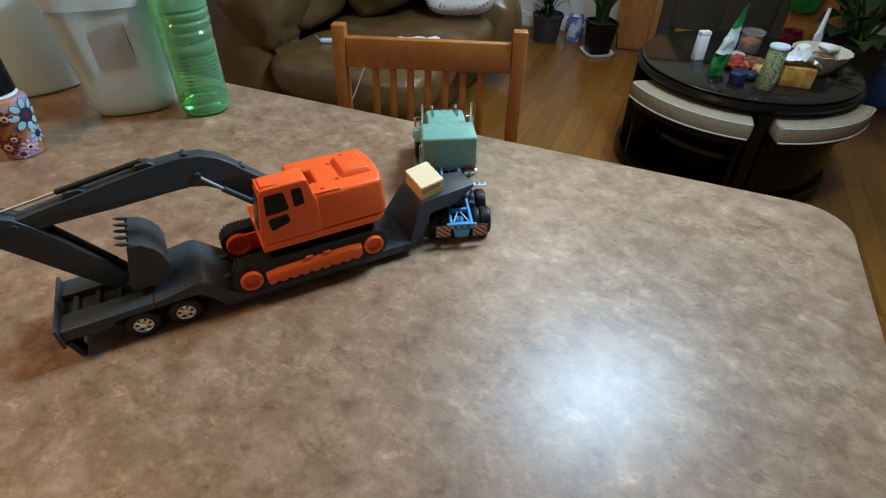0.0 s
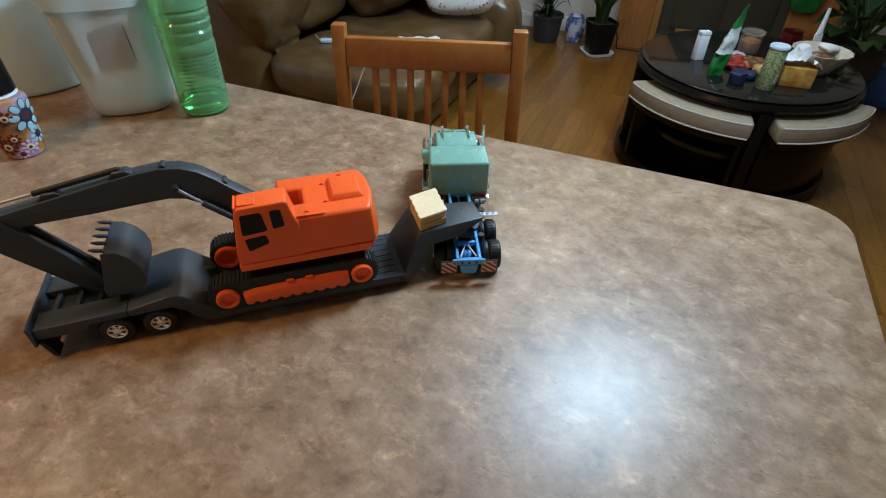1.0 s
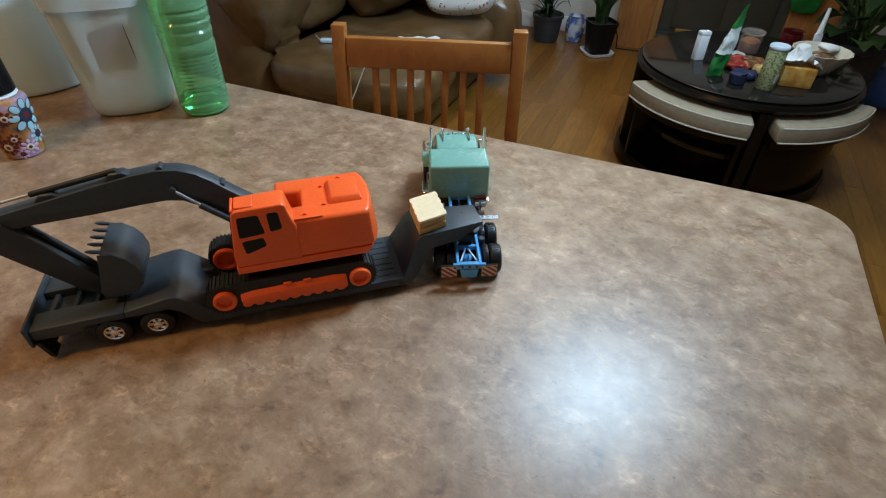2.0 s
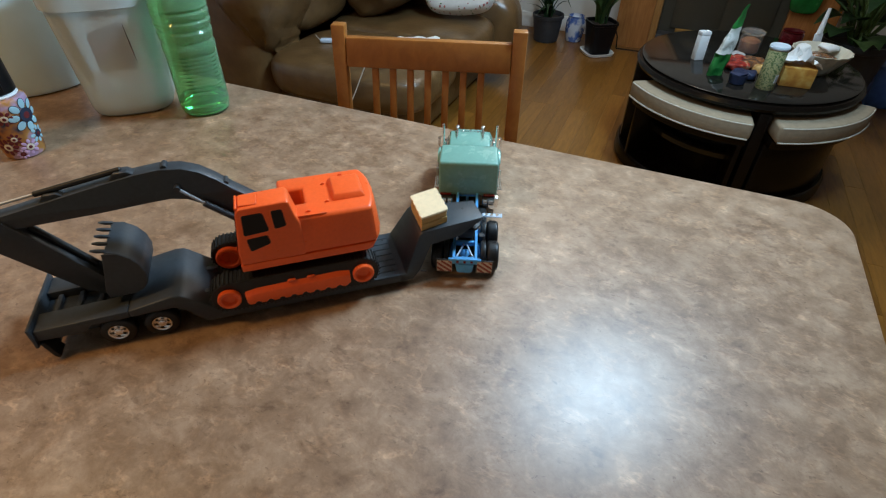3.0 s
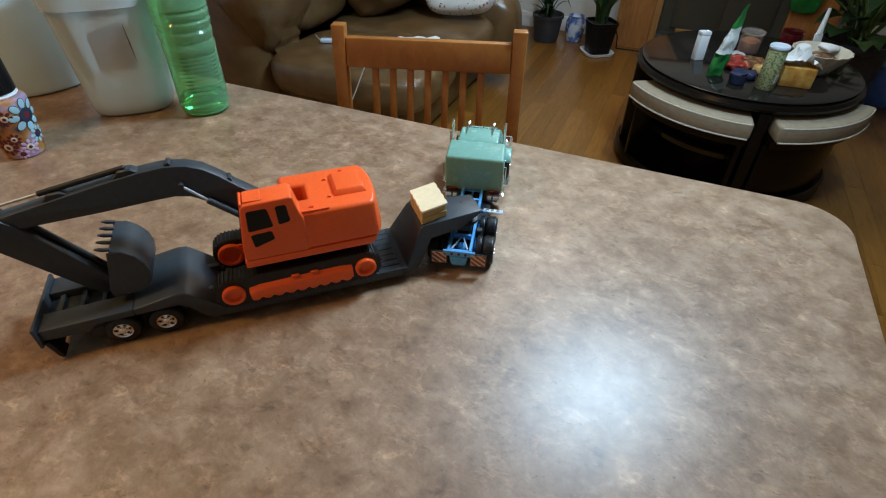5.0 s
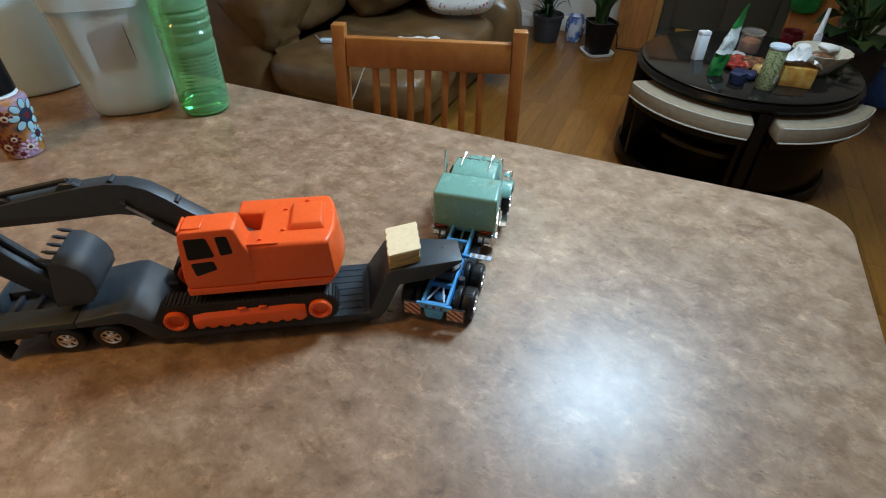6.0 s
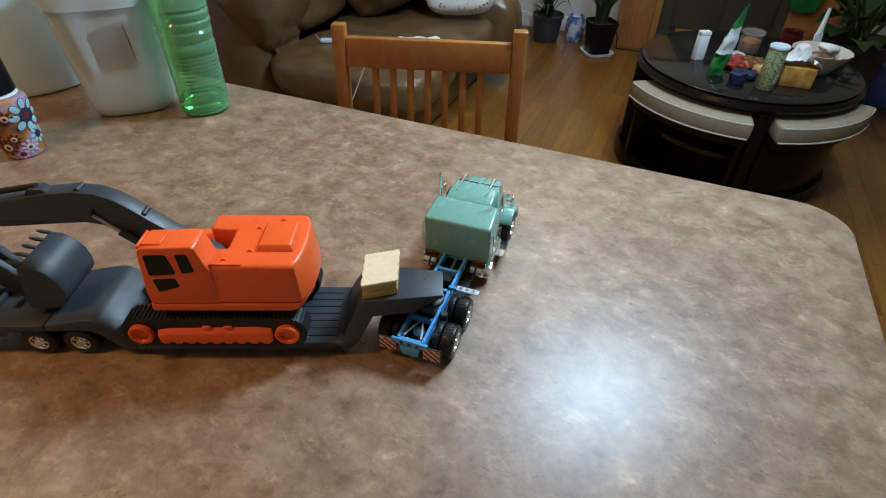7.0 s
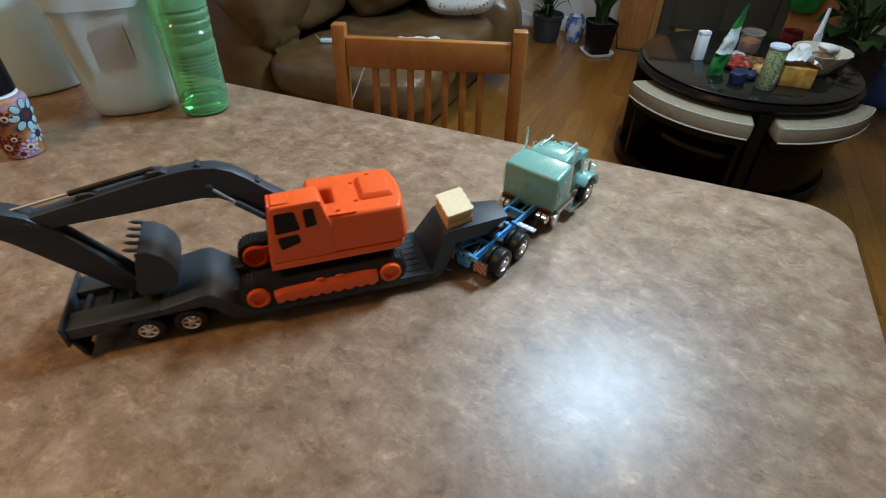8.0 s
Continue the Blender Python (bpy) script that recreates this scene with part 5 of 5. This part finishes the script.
    part("collar", lathe(bmesh.new(), [(0.0355, 0.1232), (0.0370, 0.125), (0.0360, 0.128), (0.032, 0.130)], 28), M["white"], t)
    part("cap", lathe(bmesh.new(), [(0.0350, 0.1302), (0.0365, 0.132), (0.0350, 0.212), (0.032, 0.218), (0.018, 0.220)], 28), M["window"], t, "glossy black cap")
    part("clip", tube(bmesh.new(), [(0.029, -0.015, 0.172), (0.032, -0.017, 0.162), (0.032, -0.017, 0.140), (0.029, -0.015, 0.134)], 0.0020, 8), M["window"], t)


# darker green carries the shade of the bottle's embossing
M["greenmarkshade"] = material("green_emboss_shade", (0.03, 0.16, 0.05), 0.15)
M["greendrink"] = material("green_drink", (0.25, 0.95, 0.52), 0.03, transmission=1.0, ior=1.33)
M["powder"] = grained("white_powder", (0.82, 0.82, 0.80), 0.9, 0.04, 60, 0.3, 0.001)
M["jugprint"] = speckle("faded_print", 26, [(0.38, (0.085, 0.08, 0.085)), (0.55, (0.12, 0.10, 0.105)), (0.68, (0.20, 0.10, 0.11))], 0.6)
M["jugrib"] = material("grey_rib", (0.09, 0.09, 0.09), 0.4)
M["bottleprint"] = speckle("amber_lilac_print", 22, [(0.36, (0.03, 0.04, 0.07)), (0.44, (0.32, 0.12, 0.03)), (0.54, (0.42, 0.20, 0.05)), (0.62, (0.40, 0.27, 0.40))], 0.4)
M["petalblue"] = material("petal_blue", (0.34, 0.56, 0.64), 0.45)
M["petaldark"] = material("petal_dark", (0.015, 0.03, 0.06), 0.45)
M["petalcream"] = material("petal_cream", (0.66, 0.58, 0.46), 0.45)
M["petalpink"] = material("petal_pink", (0.58, 0.38, 0.60), 0.45)
M["maroon"] = material("maroon", (0.13, 0.015, 0.02), 0.45)
containers()


# ---- plants, fireplace and far wall ----
def blade(bm, base, lean, height, width, turn, curl, n=7):
    """A strap leaf: rises from base, bends outward, tapers to a point."""
    t = bmesh.new()
    rows = []
    for i in range(n + 1):
        u = i / n
        w = width * (1 - u ** 2.2) * (0.55 + 0.9 * min(u * 2, 1)) * 0.6 + 0.0008
        x = lean * u ** 1.6
        z = height * (u - curl * u ** 3)
        rows.append([t.verts.new((x - 0.15 * w, -w, z + 0.0)), t.verts.new((x, 0, z - 0.25 * w)), t.verts.new((x - 0.15 * w, w, z))])
    for p, q in zip(rows, rows[1:]):
        for k in (0, 1):
            t.faces.new((p[k], p[k + 1], q[k + 1], q[k]))
    bmesh.ops.solidify(t, geom=t.faces[:], thickness=0.0012)
    t.transform(Matrix.Translation(base) @ Matrix.Rotation(turn, 4, "Z"))
    join_in(bm, t)
    return bm


def plants():
    rnd = random.Random(3)
    t = thing("potted_plant", pose(0.750, 4.085, 0), "dark-leaved house plant in a round grey pot on the floor", "plant", "house plants")
    part("pot", lathe(bmesh.new(), [(0.080, 0), (0.088, 0.006), (0.108, 0.165), (0.114, 0.168), (0.114, 0.190), (0.104, 0.190), (0.098, 0.160)], 40), M["pot"], t)
    part("soil", lathe(bmesh.new(), [(0.09, 0.150), (0.1, 0.162), (0.05, 0.172)], 24), M["soil"], t)
    for i in range(22):
        part("leaf", blade(bmesh.new(), (rnd.uniform(-0.03, 0.03), rnd.uniform(-0.03, 0.03), 0.16), rnd.uniform(0.08, 0.26), rnd.uniform(0.16, 0.42), 0.022, rnd.uniform(0, 6.28), rnd.uniform(0.2, 0.75)), M["leaf"], t)
    t = thing("potted_plant", pose(1.077, 3.815, 0, 0, 0, 12), "sword-leaved plant in a square black pot on a white saucer", "plant", "house plants")
    part("saucer", lathe(bmesh.new(), [(0.085, 0), (0.100, 0.004), (0.106, 0.022), (0.100, 0.022), (0.094, 0.008)], 32, power=4), M["trim"], t, "white plastic saucer")
    part("pot", lathe(bmesh.new(), [(0.068, 0.009), (0.074, 0.014), (0.094, 0.205), (0.098, 0.207), (0.098, 0.222), (0.090, 0.222), (0.086, 0.2)], 32, power=5), M["window"], t, "square black plastic pot")
    part("soil", lathe(bmesh.new(), [(0.075, 0.19), (0.086, 0.2), (0.05, 0.208)], 24), M["soil"], t)
    for i in range(18):
        part("leaf", blade(bmesh.new(), (rnd.uniform(-0.035, 0.035), rnd.uniform(-0.035, 0.035), 0.20), rnd.uniform(0.02, 0.24), rnd.uniform(0.28, 0.55), 0.030, rnd.uniform(0, 6.28), rnd.uniform(0.05, 0.45)), M["leaf2"] if i % 3 else M["leaf"], t)
    t = thing("ginger_jar", pose(0.960, 4.085, 0), "blue and white glazed pot standing on the floor", "pot")
    part("jar", lathe(bmesh.new(), [(0.050, 0), (0.056, 0.004), (0.070, 0.08), (0.068, 0.14), (0.055, 0.17), (0.058, 0.18), (0.050, 0.18), (0.045, 0.16)], 36), M["glaze"], t)
    # big plant in a dark floor pot behind the coffee table
    t = thing("potted_plant", pose(2.165, 2.86, 0), "large broad-leaved plant in a dark floor pot", "plant", "house plants")
    part("pot", lathe(bmesh.new(), [(0.115, 0), (0.125, 0.01), (0.165, 0.38), (0.175, 0.385), (0.175, 0.42), (0.160, 0.42), (0.150, 0.37)], 40), M["pot"], t)
    part("soil", lathe(bmesh.new(), [(0.13, 0.36), (0.148, 0.385), (0.05, 0.395)], 24), M["soil"], t)
    for i in range(40):
        a, h, reach = rnd.uniform(0, 6.28), rnd.uniform(0.03, 0.45), rnd.uniform(0.05, 0.26)
        tip = Vector((reach * math.cos(a), reach * math.sin(a), 0.39 + h))
        st = part("stem", tube(bmesh.new(), [(0.02 * math.cos(a), 0.02 * math.sin(a), 0.38), tip * 0.5 + Vector((0, 0, 0.24)), tip], 0.006, 7), M["leaf2"], t)
        part("leaf", blade(bmesh.new(), tip, rnd.uniform(0.12, 0.22), rnd.uniform(0.02, 0.14), 0.095, a + rnd.uniform(-0.5, 0.5), 1.2, 8), M["leaf2"] if i % 2 else M["leaf"], st)
    c = link_mesh("power_cord", tube(bmesh.new(), [(1.16, 3.90, 0.20), (1.205, 3.905, 0.15), (1.232, 3.908, 0.09), (1.240, 3.91, 0.03), (1.242, 3.91, 0.004), (1.31, 3.885, 0.004), (1.42, 3.845, 0.004), (1.52, 3.81, 0.004)], 0.0045, 8), M["window"])
    tagged(c, "black power cord trailing from the wall to the floor", "cable")
    b = thing("blue_bin", pose(2.66, 3.03, 0, 0, 0, -22.8), "blue plastic storage bin on the floor", "bin")
    part("bin_body", prism(bmesh.new(), [(-0.15, 0.0), (0.15, 0.0), (0.17, 0.22), (-0.17, 0.22)], -0.14, 0.14, 0.012), M["bluecloth"], b)
    part("rim", box(bmesh.new(), -0.18, 0.18, -0.15, 0.15, 0.2205, 0.24, 0.006), M["bluecloth"], b)


def fireplace():
    t = thing("fireplace", ROOM_POSE, "wooden fireplace surround with smoked glass doors and brass trim", "fireplace")
    w = M["casewood"]
    part("side_panel", box(bmesh.new(), -0.415, -0.175, 4.165, 4.335, 0.0, 1.25, 0.004), w, t)
    part("inner_post", box(bmesh.new(), -0.174, -0.128, 4.150, 4.335, 0.0, 1.25, 0.004), M["lightwood"], t, "lighter wooden strip")
    part("side_panel", box(bmesh.new(), 0.640, 0.92, 4.165, 4.335, 0.0, 1.25, 0.004), w, t)
    part("mantel", box(bmesh.new(), -0.45, 0.95, 4.10, 4.335, 1.2505, 1.30, 0.006), w, t)
    part("hearth", box(bmesh.new(), -0.126, 0.638, 4.10, 4.335, 0.0, 0.135, 0.004), M["pot"], t, "dark stone hearth")
    part("firebox", box(bmesh.new(), -0.1265, 0.6385, 4.20, 4.335, 0.1355, 1.25), M["firebox"], t, "black firebox")
    part("brass_strip", box(bmesh.new(), -0.01, 0.28, 4.180, 4.1995, 0.140, 0.165, 0.003), M["brass"], t, "brass trim strip")
    for i in range(2):
        part("glass_door", box(bmesh.new(), -0.05 + 0.315 * i, 0.255 + 0.315 * i, 4.185, 4.1995, 0.1655, 0.85, 0.003), M["firebox"], t, "smoked glass door")
    g = thing("hanging_pouch", ROOM_POSE @ pose(0.70, 4.14, 0.36), "green felt pouch hanging on the fireplace surround", "pouch")
    part("pouch", cushion(bmesh.new(), -0.085, 0.085, -0.02, 0.022, 0, 0.26, 0.5, n=8), M["bag_green"], g)


M["lightwood"] = wood("pale_oak", (0.30, 0.15, 0.045), (0.44, 0.24, 0.08), 0.4, 6, (9, 9, 1))
M["glaze"] = speckle("blue_white_glaze", 12, [(0.42, (0.55, 0.60, 0.68)), (0.50, (0.10, 0.18, 0.45)), (0.60, (0.05, 0.10, 0.34)), (0.66, (0.50, 0.56, 0.66))], 0.2)
plants()
fireplace()


# ---- floor planks ----
def planks():
    rnd = random.Random(8)
    w = 0.083
    kinds = {}
    for k in (1, 2, 3, 4):
        bm = box(bmesh.new(), -w / 2 + 0.0004, w / 2 - 0.0004, 0, 0.3 * k - 0.0008, -0.004, 0.0, 0.0003, seg=1)
        me = bpy.data.meshes.new("floor_plank")
        bm.to_mesh(me)
        bm.free()
        me.materials.append(M["floorwood"])
        kinds[k] = me
    for i in range(47):
        a, n = -1.3 + w * i, 0
        while n < 13:
            k = min(rnd.choice((2, 3, 4)) if n else rnd.choice((1, 2, 3)), 13 - n)
            ob = new("floor_plank", kinds[k])
            ob.parent = floor
            ob.matrix_basis = Matrix.Translation((a, 0.54 + 0.3 * n, 0))
            n += k


planks()


# ---- motion ----
# table-plane poses: seconds, x, y, heading in degrees
TRAILER_PATH = [(0.0, -0.3731, 0.4846, 27.82), (0.5, -0.3938, 0.4703, 20.85), (0.9, -0.4008, 0.4687, 17.85), (1.0, -0.4010, 0.4686, 17.78), (1.8, -0.4010, 0.4686, 17.78),
                (2.45, -0.4130, 0.4560, 13.90), (2.8, -0.4094, 0.4585, 15.00), (3.0, -0.3987, 0.4677, 18.10), (3.3, -0.3750, 0.4775, 23.20), (3.5, -0.3694, 0.4805, 24.68),
                (4.0, -0.3728, 0.4790, 24.03), (4.5, -0.3728, 0.4790, 24.03), (4.7, -0.3785, 0.4768, 22.90), (5.8, -0.4469, 0.4508, 10.08), (6.0, -0.4558, 0.4467, 8.45),
                (6.5, -0.4873, 0.4406, 1.42), (6.8, -0.4908, 0.4402, 0.90), (7.0, -0.4903, 0.4403, 1.00), (7.5, -0.4365, 0.4474, 10.89), (8.0, -0.3605, 0.4704, 18.21)]
LORRY_HEADING = [(0.0, 96.50), (0.5, 96.32), (0.9, 94.3), (1.0, 94.23), (1.8, 94.23), (2.45, 93.6), (2.8, 91.99), (3.0, 87.08), (3.3, 82.6), (3.5, 81.30), (4.0, 82.09), (4.5, 82.09), (4.7, 81.8),
                 (5.8, 78.05), (6.0, 75.95), (6.5, 71.90), (6.8, 71.3), (7.0, 70.60), (7.5, 61.32), (8.0, 52.01)]
HITCH_ON_TRAILER = Vector((0.470, -0.0013, 0))
HITCH_ON_LORRY = Vector((0.0325, 0.0027, 0))


def smooth_at(rows, t):
    """Cubic (Catmull-Rom) value between rows of (seconds, value, ...)."""
    i = max(j for j in range(len(rows)) if rows[j][0] <= t + 1e-9)
    if i >= len(rows) - 1:
        return rows[-1][1:]
    p1, p2 = rows[i], rows[i + 1]
    p0 = rows[i - 1] if i else p1
    p3 = rows[i + 2] if i + 2 < len(rows) else p2
    h = p2[0] - p1[0]
    u = (t - p1[0]) / h
    out = []
    for k in range(1, len(p1)):
        def slope(a, b, c):
            d1 = (b[k] - a[k]) / (b[0] - a[0]) if b[0] > a[0] else 0
            d2 = (c[k] - b[k]) / (c[0] - b[0]) if c[0] > b[0] else 0
            return 0 if d1 * d2 <= 0 else 2 * d1 * d2 / (d1 + d2)
        m1 = slope(p0, p1, p2) if i else (p2[k] - p1[k]) / h
        m2 = slope(p1, p2, p3) if i + 2 < len(rows) else (p2[k] - p1[k]) / h
        out.append((2 * u ** 3 - 3 * u ** 2 + 1) * p1[k] + (u ** 3 - 2 * u ** 2 + u) * h * m1 + (3 * u ** 2 - 2 * u ** 3) * p2[k] + (u ** 3 - u ** 2) * h * m2)
    return out


def motions():
    times = [round(0.1 * i, 1) for i in range(81)]
    tr, lo = [], []
    for t in times:
        x, y, a = smooth_at(TRAILER_PATH, t)
        m = pose(x, y, TOP, 0, 0, a) @ pose(0, 0.0495, 0)
        h, = smooth_at(LORRY_HEADING, t)
        hitch = m @ HITCH_ON_TRAILER
        turn = Matrix.Rotation(radians(h), 4, "Z")
        base = hitch - turn @ HITCH_ON_LORRY
        tr.append((t, m))
        lo.append((t, Matrix.Translation((base.x, base.y, TOP)) @ turn))
    for ob in (trailer, digger, load):
        walk(ob, tr)
    walk(lorry, lo)
    # wheels roll by the way their vehicle goes
    for veh, rows in ((trailer, tr), (lorry, lo)):
        for ob in veh.children:
            if "wheel" in ob.name and ob.name.split(".")[0] in ("wheel", "inner_wheel", "front_wheel"):
                place = ob.matrix_basis.translation.copy()
                roll, out, last = 0.0, [], None
                for t, m in rows:
                    p = m @ place
                    if last is not None:
                        roll += (p - last).dot(m.to_3x3() @ Vector((1, 0, 0))) / 0.0222
                    last = p
                    out.append((t, Matrix.Translation(place) @ Matrix.Rotation(roll, 4, "Y")))
                walk(ob, out)


motions()
